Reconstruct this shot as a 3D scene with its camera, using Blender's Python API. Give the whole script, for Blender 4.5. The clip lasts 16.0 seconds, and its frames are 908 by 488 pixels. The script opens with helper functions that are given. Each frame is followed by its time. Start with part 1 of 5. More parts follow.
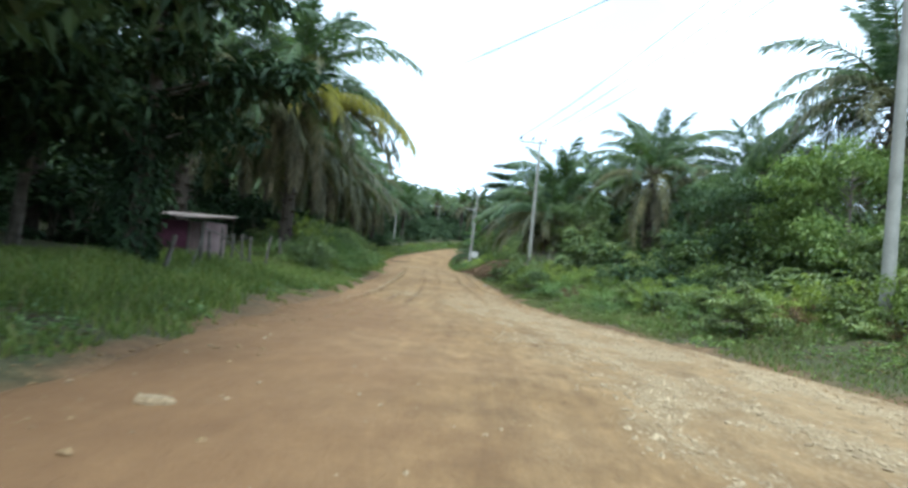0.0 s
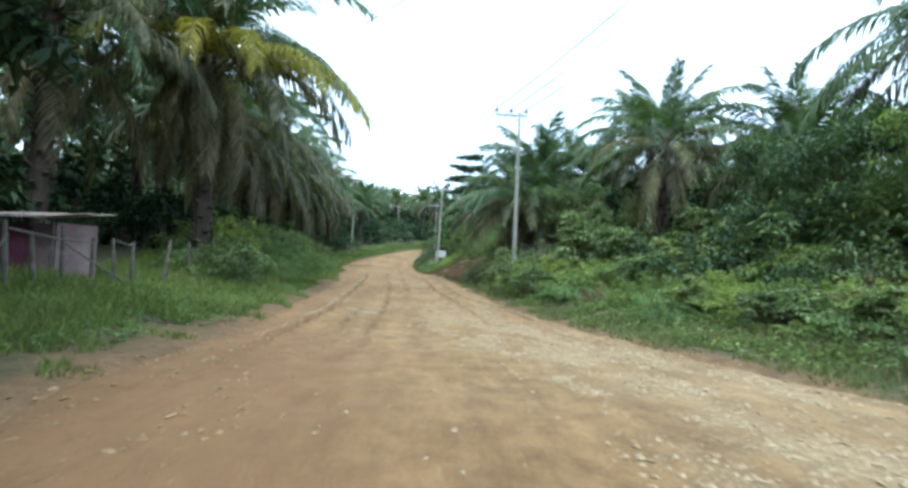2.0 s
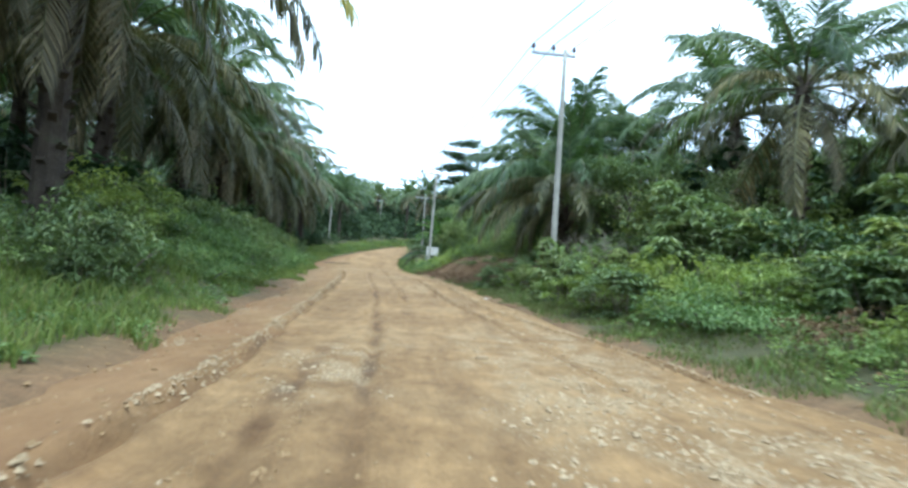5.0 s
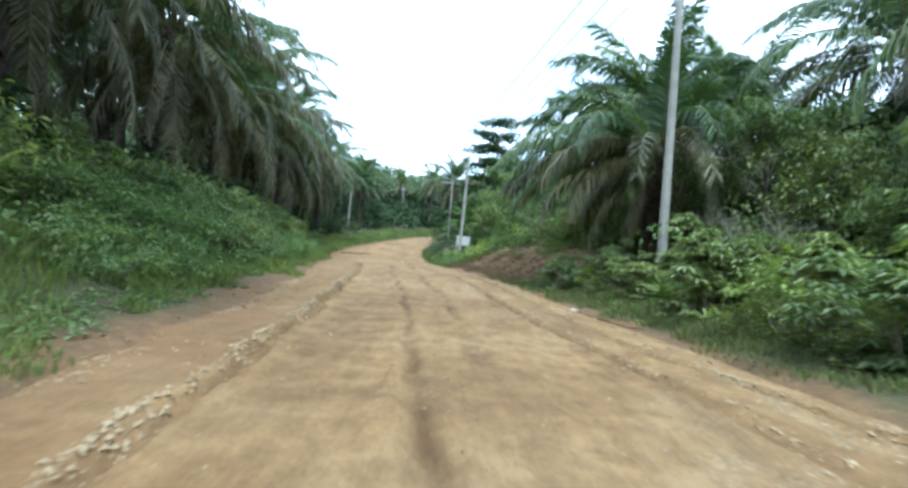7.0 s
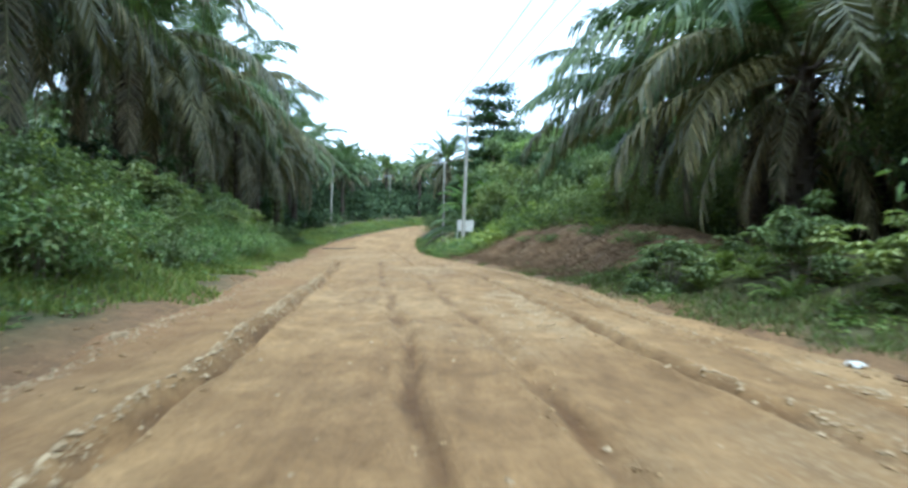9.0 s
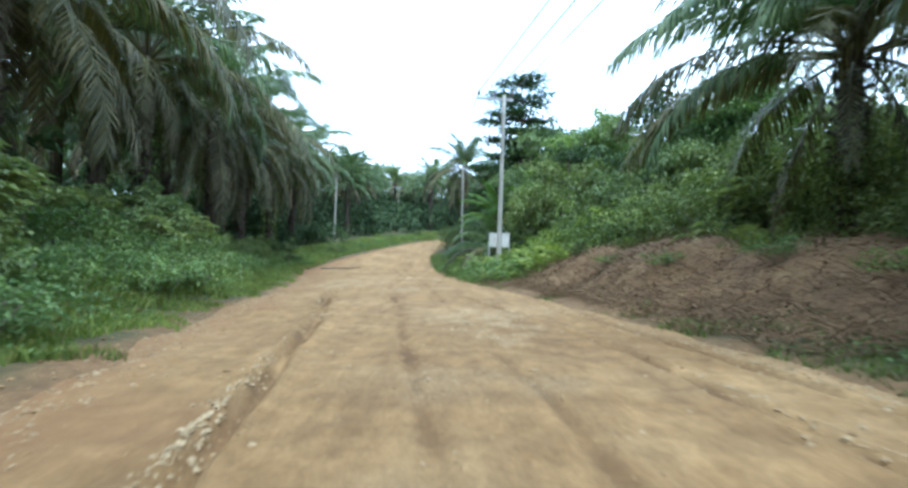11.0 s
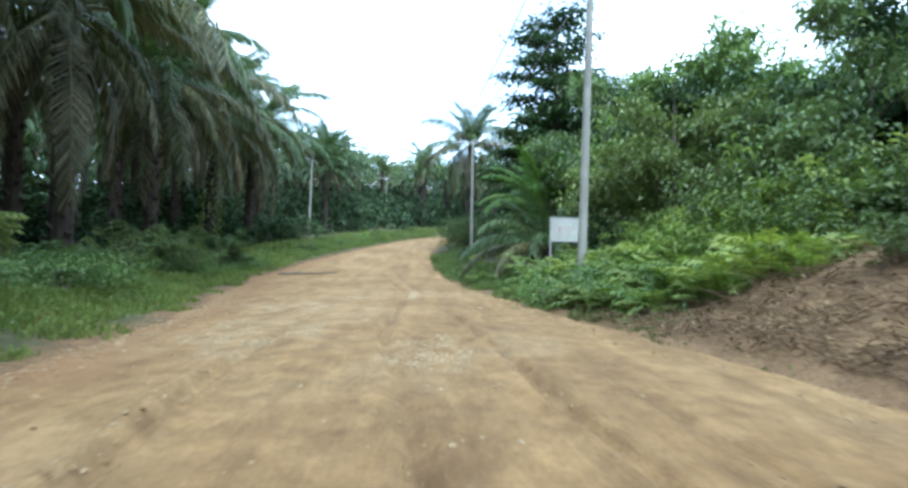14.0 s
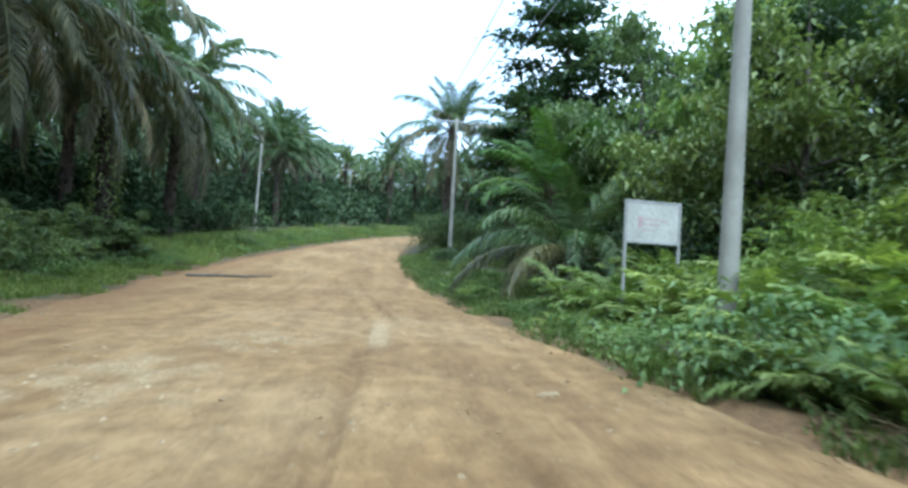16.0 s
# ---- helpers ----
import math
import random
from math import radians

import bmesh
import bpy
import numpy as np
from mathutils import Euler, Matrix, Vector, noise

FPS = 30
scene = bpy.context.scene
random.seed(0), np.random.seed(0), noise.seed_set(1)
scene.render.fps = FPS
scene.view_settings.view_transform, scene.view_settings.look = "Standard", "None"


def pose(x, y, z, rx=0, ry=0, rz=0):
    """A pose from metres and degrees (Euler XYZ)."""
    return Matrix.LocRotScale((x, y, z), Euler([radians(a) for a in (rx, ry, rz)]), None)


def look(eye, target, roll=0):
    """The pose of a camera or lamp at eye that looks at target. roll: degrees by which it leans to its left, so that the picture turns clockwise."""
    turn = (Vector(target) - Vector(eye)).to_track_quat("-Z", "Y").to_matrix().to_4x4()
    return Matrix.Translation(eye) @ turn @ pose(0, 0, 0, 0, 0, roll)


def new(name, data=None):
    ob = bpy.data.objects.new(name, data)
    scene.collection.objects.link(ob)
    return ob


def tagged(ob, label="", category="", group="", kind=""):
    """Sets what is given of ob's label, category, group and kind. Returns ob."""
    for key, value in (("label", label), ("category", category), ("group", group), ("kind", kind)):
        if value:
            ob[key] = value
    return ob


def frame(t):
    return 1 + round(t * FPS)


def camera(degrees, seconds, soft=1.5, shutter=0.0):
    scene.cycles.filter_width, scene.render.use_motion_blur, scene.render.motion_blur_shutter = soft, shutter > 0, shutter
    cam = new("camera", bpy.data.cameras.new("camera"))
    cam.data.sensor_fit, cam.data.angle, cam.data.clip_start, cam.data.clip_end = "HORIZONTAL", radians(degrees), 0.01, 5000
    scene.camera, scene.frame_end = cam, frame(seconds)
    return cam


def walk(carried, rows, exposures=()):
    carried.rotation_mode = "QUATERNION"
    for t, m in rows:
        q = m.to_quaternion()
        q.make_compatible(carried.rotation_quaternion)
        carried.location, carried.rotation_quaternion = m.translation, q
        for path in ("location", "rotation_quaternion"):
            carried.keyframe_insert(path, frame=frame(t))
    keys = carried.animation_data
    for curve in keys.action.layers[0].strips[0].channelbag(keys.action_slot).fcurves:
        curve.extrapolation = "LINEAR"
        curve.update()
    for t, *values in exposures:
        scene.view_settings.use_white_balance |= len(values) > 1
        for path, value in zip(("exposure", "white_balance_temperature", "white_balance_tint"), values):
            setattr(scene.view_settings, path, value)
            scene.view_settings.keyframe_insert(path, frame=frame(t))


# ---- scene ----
# ---- camera ----
cam = camera(80.0, 16.0, soft=2.8, shutter=0.4)
PATH = [
    (0, (1.936, -8.858, 1.243), (1.818, -6.863, 1.306), 5.71),
    (0.5, (1.584, -7.273, 1.222), (1.651, -5.278, 1.342), 4.95),
    (1, (1.330, -5.569, 1.210), (1.438, -3.584, 1.425), 3.55),
    (1.5, (1.179, -3.888, 1.209), (1.250, -1.891, 1.292), 1.39),
    (2, (1.064, -2.332, 1.186), (1.092, -0.334, 1.261), 2.54),
    (2.5, (0.893, -0.769, 1.195), (0.986, 1.227, 1.295), 4.46),
    (3, (0.747, 0.789, 1.208), (0.864, 2.785, 1.258), 3.32),
    (5.5, (-0.432, 8.690, 0.902), (-0.345, 10.685, 1.016), 4.65),
    (6, (-0.652, 10.393, 0.880), (-0.596, 12.386, 1.038), 5.74),
    (6.5, (-0.821, 12.090, 0.837), (-0.805, 14.087, 0.948), 5.49),
    (7, (-0.984, 13.979, 0.875), (-0.955, 15.978, 0.922), 4.67),
    (7.5, (-1.117, 15.913, 0.902), (-1.088, 17.912, 0.939), 3.35),
    (8, (-1.280, 17.882, 0.925), (-1.220, 19.879, 1.031), 2.07),
    (8.5, (-1.472, 19.875, 0.913), (-1.411, 21.872, 1.011), 1.45),
    (9, (-1.678, 21.933, 0.869), (-1.610, 23.932, 0.875), 1.13),
    (11.5, (-3.024, 32.421, 1.186), (-2.997, 34.420, 1.253), 0.98),
    (12, (-3.293, 34.619, 1.203), (-3.290, 36.618, 1.256), 1.46),
    (12.5, (-3.571, 36.794, 1.196), (-3.578, 38.793, 1.254), 1.69),
    (13, (-3.801, 38.952, 1.208), (-3.760, 40.951, 1.268), 1.18),
    (13.5, (-4.038, 41.046, 1.227), (-3.974, 43.044, 1.290), 0.56),
    (14, (-4.180, 43.135, 1.234), (-4.086, 45.132, 1.295), 0.99),
    (14.5, (-4.304, 45.142, 1.205), (-4.180, 47.139, 1.192), 1.34),
    (15, (-4.359, 47.210, 1.227), (-4.182, 49.201, 1.183), 1.05),
    (15.5, (-4.452, 49.217, 1.223), (-4.228, 51.204, 1.256), 2.70),
    (16, (-4.531, 51.146, 1.305), (-4.303, 53.132, 1.382), 3.20),
]
walk(cam, [(t, look(eye, target, roll)) for t, eye, target, roll in PATH], [(0.0, 1.12, 5300, 1), (2.0, 1.23, 5200, 1), (6.0, 1.43, 5100, 1), (13.5, 1.46, 5000, 0), (16.0, 1.40, 5000, 0)])

# ---- world, sun ----
world = bpy.data.worlds.new("world")
scene.world = world
world.use_nodes = True
wn, wl = world.node_tree.nodes, world.node_tree.links
wn.clear()
w_out = wn.new("ShaderNodeOutputWorld")
w_bg = wn.new("ShaderNodeBackground")
w_sky = wn.new("ShaderNodeTexSky")
w_sky.sky_type = "NISHITA"
w_sky.sun_disc = False
w_sky.sun_elevation = radians(57)
w_sky.sun_rotation = radians(175)
w_sky.air_density = 1.0
w_sky.dust_density = 2.0
w_co = wn.new("ShaderNodeTexCoord")
w_map = wn.new("ShaderNodeMapping")
w_map.inputs["Scale"].default_value = (1.0, 1.0, 2.6)
w_map.inputs["Rotation"].default_value = (0, 0, radians(-38))
w_noise = wn.new("ShaderNodeTexNoise")
w_noise.inputs["Scale"].default_value = 2.2
w_noise.inputs["Detail"].default_value = 6.0
w_noise.inputs["Roughness"].default_value = 0.55
w_ramp = wn.new("ShaderNodeValToRGB")
w_ramp.color_ramp.elements[0].position = 0.34
w_ramp.color_ramp.elements[0].color = (0.4, 0.4, 0.4, 1)
w_ramp.color_ramp.elements[1].position = 0.50
w_mix = wn.new("ShaderNodeMixRGB")
w_mix.inputs["Color2"].default_value = (7.7, 8.25, 8.8, 1)
wl.new(w_co.outputs["Generated"], w_map.inputs["Vector"])
wl.new(w_map.outputs["Vector"], w_noise.inputs["Vector"])
wl.new(w_noise.outputs["Fac"], w_ramp.inputs["Fac"])
wl.new(w_ramp.outputs["Color"], w_mix.inputs["Fac"])
wl.new(w_sky.outputs["Color"], w_mix.inputs["Color1"])
wl.new(w_mix.outputs["Color"], w_bg.inputs["Color"])
w_bg.inputs["Strength"].default_value = 0.145
wl.new(w_bg.outputs["Background"], w_out.inputs["Surface"])

sun_data = bpy.data.lights.new("sun", "SUN")
sun_data.energy, sun_data.angle, sun_data.color = 1.8, radians(20), (1.0, 0.97, 0.92)
sun = new("sun", sun_data)
sun.matrix_world = look((5, -31, 48), (0, 0, 0))

# ---- materials ----


def material(name, rough=0.8):
    m = bpy.data.materials.new(name)
    m.use_nodes = True
    b = m.node_tree.nodes["Principled BSDF"]
    b.inputs["Roughness"].default_value = rough
    b.inputs["Specular IOR Level"].default_value = 0.25
    return m, m.node_tree.nodes, m.node_tree.links, b


def noise_node(n, l, scale, detail=4.0, rough=0.55, vec=None):
    t = n.new("ShaderNodeTexNoise")
    t.inputs["Scale"].default_value = scale
    t.inputs["Detail"].default_value = detail
    t.inputs["Roughness"].default_value = rough
    if vec is not None:
        l.new(vec, t.inputs["Vector"])
    return t.outputs["Fac"]


def ramp(n, l, fac, stops):
    r = n.new("ShaderNodeValToRGB")
    e = r.color_ramp.elements
    while len(e) < len(stops):
        e.new(0.5)
    for k, (p, c) in enumerate(stops):
        e[k].position = p
        e[k].color = (*c, 1) if len(c) == 3 else c
    l.new(fac, r.inputs["Fac"])
    return r.outputs["Color"]


def mix(n, l, fac, a, b, mode="MIX"):
    m = n.new("ShaderNodeMixRGB")
    m.blend_type = mode
    for k, v in (("Fac", fac), ("Color1", a), ("Color2", b)):
        if isinstance(v, (int, float)):
            m.inputs[k].default_value = v
        elif isinstance(v, tuple):
            m.inputs[k].default_value = (*v, 1)
        else:
            l.new(v, m.inputs[k])
    return m.outputs["Color"]


def bump(n, l, b, height, strength, dist=0.02):
    k = n.new("ShaderNodeBump")
    k.inputs["Strength"].default_value = strength
    k.inputs["Distance"].default_value = dist
    l.new(height, k.inputs["Height"])
    l.new(k.outputs["Normal"], b.inputs["Normal"])


def world_pos(n):
    return n.new("ShaderNodeNewGeometry").outputs["Position"]


def leaf_material(name, c1, c2, c3, rough=0.5, trans=0.25, patch=0.9, gloss=0.18):
    """Foliage: hue differs leaf by leaf, plant by plant and in broad patches."""
    m, n, l, b = material(name, rough)
    g = n.new("ShaderNodeNewGeometry")
    isl = ramp(n, l, g.outputs["Random Per Island"], [(0.0, c1), (0.55, c2), (1.0, c3)])
    info = n.new("ShaderNodeObjectInfo")
    tone = ramp(n, l, info.outputs["Random"], [(0.0, (0.62, 0.68, 0.62)), (0.5, (1, 1, 1)), (1.0, (1.25, 1.15, 0.95))])
    col = mix(n, l, 1.0, isl, tone, "MULTIPLY")
    big = ramp(n, l, noise_node(n, l, patch, 3.0, 0.6, g.outputs["Position"]), [(0.3, (0.7, 0.72, 0.7)), (0.7, (1.2, 1.2, 1.1))])
    col = mix(n, l, 1.0, col, big, "MULTIPLY")
    l.new(col, b.inputs["Base Color"])
    b.inputs["Specular IOR Level"].default_value = gloss
    t = n.new("ShaderNodeBsdfTranslucent")
    l.new(mix(n, l, 1.0, col, (1.2, 1.35, 0.5), "MULTIPLY"), t.inputs["Color"])
    s = n.new("ShaderNodeMixShader")
    s.inputs["Fac"].default_value = trans
    l.new(b.outputs["BSDF"], s.inputs[1])
    l.new(t.outputs["BSDF"], s.inputs[2])
    l.new(s.outputs["Shader"], n["Material Output"].inputs["Surface"])
    return m


def rough_material(name, stops, scale, fine=30.0, rough=0.9, strength=0.5, dist=0.02, grain=0.8):
    m, n, l, b = material(name, rough)
    p = world_pos(n)
    f1 = noise_node(n, l, scale, 5.0, 0.6, p)
    f2 = noise_node(n, l, fine, 4.0, 0.6, p)
    col = ramp(n, l, f1, stops)
    col = mix(n, l, grain, col, ramp(n, l, f2, [(0.25, (0.6, 0.6, 0.6)), (0.75, (1.3, 1.3, 1.3))]), "MULTIPLY")
    l.new(col, b.inputs["Base Color"])
    bump(n, l, b, f2, strength, dist)
    return m


M_PALM = leaf_material("palm_leaf", (0.037, 0.066, 0.027), (0.070, 0.108, 0.044), (0.138, 0.178, 0.083), 0.45, 0.22, gloss=0.30)
M_PALM_OLIVE = leaf_material("palm_leaf_olive", (0.046, 0.050, 0.023), (0.086, 0.084, 0.038), (0.170, 0.150, 0.078), 0.48, 0.18, gloss=0.3)
M_PALM_DRY = leaf_material("palm_leaf_old", (0.066, 0.060, 0.036), (0.115, 0.098, 0.058), (0.210, 0.168, 0.105), 0.6, 0.14, gloss=0.25)
M_PALM_YELLOW = leaf_material("palm_leaf_yellow", (0.16, 0.15, 0.034), (0.27, 0.235, 0.046), (0.37, 0.30, 0.065), 0.5, 0.38)
M_PALM_YOUNG = leaf_material("palm_leaf_young", (0.055, 0.105, 0.027), (0.087, 0.150, 0.037), (0.129, 0.190, 0.055), 0.42, 0.3)
M_RACHIS = rough_material("palm_rib", [(0.3, (0.060, 0.066, 0.026)), (0.7, (0.105, 0.098, 0.042))], 3.0, 20.0, 0.6, 0.2)
M_TRUNK = rough_material("palm_trunk", [(0.3, (0.025, 0.020, 0.015)), (0.6, (0.06, 0.047, 0.034)), (0.8, (0.055, 0.065, 0.03))], 3.0, 25.0, 0.95, 0.8, 0.03)
M_BARK = rough_material("tree_bark", [(0.3, (0.05, 0.04, 0.03)), (0.7, (0.14, 0.12, 0.095))], 4.0, 30.0, 0.95, 0.7, 0.02)
M_STEM = rough_material("shrub_stem", [(0.3, (0.09, 0.08, 0.05)), (0.7, (0.20, 0.18, 0.13))], 6.0, 40.0, 0.9, 0.4)
M_TWIG = rough_material("dead_twig", [(0.3, (0.085, 0.052, 0.029)), (0.7, (0.190, 0.128, 0.070))], 6.0, 40.0, 0.9, 0.4)
M_LEAF = leaf_material("shrub_leaf", (0.078, 0.108, 0.049), (0.129, 0.163, 0.073), (0.204, 0.239, 0.112), 0.5, 0.28)
M_LEAF_DARK = leaf_material("tree_leaf_dark", (0.040, 0.071, 0.037), (0.066, 0.102, 0.050), (0.109, 0.147, 0.073), 0.4, 0.2)
M_LEAF_BRIGHT = leaf_material("fern_leaf", (0.143, 0.186, 0.061), (0.211, 0.261, 0.083), (0.290, 0.335, 0.117), 0.5, 0.32)
M_LEAF_PALE = leaf_material("whorl_leaf", (0.130, 0.170, 0.090), (0.193, 0.236, 0.122), (0.271, 0.304, 0.171), 0.45, 0.28)
M_LEAF_GREY = leaf_material("creeper_leaf", (0.097, 0.151, 0.063), (0.150, 0.211, 0.085), (0.215, 0.277, 0.121), 0.5, 0.28)
# Dark leaf colour with the shade under trees and palms put into it.
M_LEAF_SHADED = leaf_material("shaded_leaf", (0.024, 0.041, 0.022), (0.041, 0.067, 0.032), (0.072, 0.103, 0.052), 0.65, 0.12)
M_GRASS = leaf_material("grass_blade", (0.069, 0.104, 0.029), (0.111, 0.151, 0.041), (0.175, 0.197, 0.067), 0.5, 0.3, 0.5)
M_GRASS_DRY = leaf_material("dry_grass_blade", (0.085, 0.09, 0.035), (0.125, 0.115, 0.05), (0.165, 0.140, 0.07), 0.6, 0.2, 0.5)
M_DEAD = leaf_material("dead_leaf", (0.090, 0.055, 0.033), (0.170, 0.110, 0.064), (0.290, 0.211, 0.119), 0.85, 0.05)
M_STONE = rough_material("road_stone", [(0.3, (0.185, 0.126, 0.066)), (0.7, (0.325, 0.245, 0.142))], 5.0, 40.0, 0.95, 0.4)
M_STONE_PALE = rough_material("pale_gravel", [(0.3, (0.205, 0.145, 0.078)), (0.7, (0.36, 0.275, 0.16))], 5.0, 40.0, 0.95, 0.4)
M_CLOD = rough_material("earth_clod", [(0.3, (0.150, 0.094, 0.042)), (0.7, (0.263, 0.175, 0.084))], 5.0, 40.0, 0.95, 0.5)
M_CONCRETE = rough_material("pole_concrete", [(0.3, (0.18, 0.172, 0.145)), (0.7, (0.27, 0.26, 0.222))], 2.0, 25.0, 0.85, 0.25, grain=0.25)
M_POST = rough_material("weathered_post", [(0.3, (0.05, 0.043, 0.033)), (0.7, (0.14, 0.125, 0.10))], 5.0, 35.0, 0.9, 0.5)
M_STEEL = rough_material("galvanised_steel", [(0.3, (0.22, 0.22, 0.22)), (0.7, (0.34, 0.34, 0.34))], 4.0, 30.0, 0.5, 0.1)
M_INSUL = rough_material("brown_insulator", [(0.3, (0.05, 0.03, 0.025)), (0.7, (0.09, 0.055, 0.04))], 8.0, 30.0, 0.25, 0.05)
M_WIRE = rough_material("wire", [(0.3, (0.10, 0.10, 0.10)), (0.7, (0.16, 0.16, 0.16))], 2.0, 20.0, 0.6, 0.05)
M_SIGN = rough_material("sign_white_paint", [(0.3, (0.33, 0.32, 0.285)), (0.7, (0.44, 0.43, 0.385))], 2.5, 30.0, 0.6, 0.1)
M_SIGN_FRAME = rough_material("sign_frame_paint", [(0.3, (0.22, 0.22, 0.205)), (0.7, (0.36, 0.355, 0.33))], 4.0, 30.0, 0.6, 0.1)
M_SIGN_INK = rough_material("faded_ink", [(0.3, (0.36, 0.26, 0.24)), (0.7, (0.44, 0.36, 0.34))], 6.0, 40.0, 0.7, 0.1)
M_RUST = rough_material("rusty_sheet", [(0.3, (0.12, 0.085, 0.065)), (0.55, (0.26, 0.21, 0.18)), (0.8, (0.36, 0.32, 0.29))], 1.5, 20.0, 0.7, 0.3)
M_TARP = rough_material("maroon_panel", [(0.3, (0.060, 0.020, 0.034)), (0.7, (0.110, 0.040, 0.062))], 1.2, 18.0, 0.6, 0.2)
M_PINK = rough_material("faded_pink_board", [(0.3, (0.13, 0.085, 0.082)), (0.7, (0.22, 0.16, 0.15))], 1.6, 22.0, 0.85, 0.3)
M_GREYBOARD = rough_material("grey_board", [(0.3, (0.10, 0.095, 0.095)), (0.7, (0.18, 0.17, 0.165))], 1.6, 22.0, 0.85, 0.3)


def road_material():
    m, n, l, b = material("dirt_road", 0.92)
    p = world_pos(n)
    big = noise_node(n, l, 0.22, 4.0, 0.6, p)
    mp = n.new("ShaderNodeMapping")
    mp.inputs["Rotation"].default_value = (0, 0, radians(-7))
    mp.inputs["Scale"].default_value = (1.6, 0.16, 1.0)
    l.new(p, mp.inputs["Vector"])
    streak = noise_node(n, l, 1.0, 5.0, 0.6, mp.outputs["Vector"])
    mid = noise_node(n, l, 2.2, 5.0, 0.65, p)
    fine = noise_node(n, l, 28.0, 5.0, 0.7, p)
    col = ramp(n, l, big, [(0.30, (0.165, 0.099, 0.040)), (0.52, (0.212, 0.132, 0.056)), (0.72, (0.258, 0.173, 0.083))])
    col = mix(n, l, 0.75, col, ramp(n, l, streak, [(0.30, (0.70, 0.66, 0.62)), (0.5, (1, 1, 1)), (0.72, (1.22, 1.22, 1.2))]), "MULTIPLY")
    col = mix(n, l, 0.8, col, ramp(n, l, mid, [(0.30, (0.64, 0.60, 0.54)), (0.70, (1.22, 1.22, 1.22))]), "MULTIPLY")
    col = mix(n, l, 0.7, col, ramp(n, l, fine, [(0.25, (0.65, 0.63, 0.6)), (0.75, (1.3, 1.3, 1.3))]), "MULTIPLY")
    mp3 = n.new("ShaderNodeMapping")
    mp3.inputs["Rotation"].default_value = (0, 0, radians(-9))
    mp3.inputs["Scale"].default_value = (1.0, 0.35, 1.0)
    l.new(p, mp3.inputs["Vector"])
    crust = noise_node(n, l, 6.5, 6.0, 0.7, mp3.outputs["Vector"])
    col = mix(n, l, 0.55, col, ramp(n, l, crust, [(0.34, (0.70, 0.66, 0.60)), (0.5, (1, 1, 1)), (0.66, (1.25, 1.24, 1.2))]), "MULTIPLY")
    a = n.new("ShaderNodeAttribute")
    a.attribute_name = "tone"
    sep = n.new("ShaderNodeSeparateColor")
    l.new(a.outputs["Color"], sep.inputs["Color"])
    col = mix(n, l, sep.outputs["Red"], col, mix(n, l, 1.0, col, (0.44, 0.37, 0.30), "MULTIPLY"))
    mp2 = n.new("ShaderNodeMapping")
    mp2.inputs["Scale"].default_value = (1.0, 0.75, 1.0)
    l.new(p, mp2.inputs["Vector"])
    chip = ramp(n, l, noise_node(n, l, 26.0, 2.0, 0.5, mp2.outputs["Vector"]), [(0.54, (0, 0, 0)), (0.62, (1, 1, 1))])
    g = n.new("ShaderNodeMath")
    g.operation = "MULTIPLY"
    l.new(chip, g.inputs[0])
    l.new(sep.outputs["Green"], g.inputs[1])
    col = mix(n, l, sep.outputs["Green"], col, mix(n, l, 0.5, col, (0.285, 0.215, 0.122)))
    col = mix(n, l, g.outputs[0], col, (0.36, 0.275, 0.155))
    col = mix(n, l, sep.outputs["Blue"], col, (0.185, 0.098, 0.042))
    l.new(col, b.inputs["Base Color"])
    h = n.new("ShaderNodeMath")
    h.operation = "ADD"
    l.new(fine, h.inputs[0])
    l.new(crust, h.inputs[1])
    bump(n, l, b, h.outputs[0], 0.7, 0.035)
    return m


M_ROAD = road_material()


def ground_material():
    m, n, l, b = material("verge_ground", 0.95)
    p = world_pos(n)
    f1 = noise_node(n, l, 0.5, 4.0, 0.6, p)
    f2 = noise_node(n, l, 5.0, 5.0, 0.65, p)
    f3 = noise_node(n, l, 35.0, 4.0, 0.6, p)
    soil = ramp(n, l, f2, [(0.3, (0.096, 0.054, 0.025)), (0.7, (0.180, 0.104, 0.047))])
    green = ramp(n, l, f2, [(0.3, (0.034, 0.036, 0.014)), (0.7, (0.078, 0.070, 0.029))])
    a = n.new("ShaderNodeAttribute")
    a.attribute_name = "tone"
    sep = n.new("ShaderNodeSeparateColor")
    l.new(a.outputs["Color"], sep.inputs["Color"])
    fac = n.new("ShaderNodeMath")
    fac.operation = "ADD"
    l.new(ramp(n, l, f1, [(0.35, (-0.2, -0.2, -0.2)), (0.65, (0.25, 0.25, 0.25))]), fac.inputs[0])
    l.new(sep.outputs["Green"], fac.inputs[1])
    fac.use_clamp = True
    col = mix(n, l, fac.outputs[0], soil, green)
    col = mix(n, l, 0.8, col, ramp(n, l, f3, [(0.25, (0.6, 0.6, 0.6)), (0.75, (1.3, 1.3, 1.3))]), "MULTIPLY")
    l.new(col, b.inputs["Base Color"])
    bump(n, l, b, f2, 0.6, 0.08)
    return m


M_GROUND = ground_material()
M_MOUND = rough_material("dry_earth_heap", [(0.3, (0.112, 0.067, 0.033)), (0.55, (0.180, 0.110, 0.053)), (0.8, (0.240, 0.162, 0.078))], 1.2, 14.0, 0.95, 0.9, 0.08)

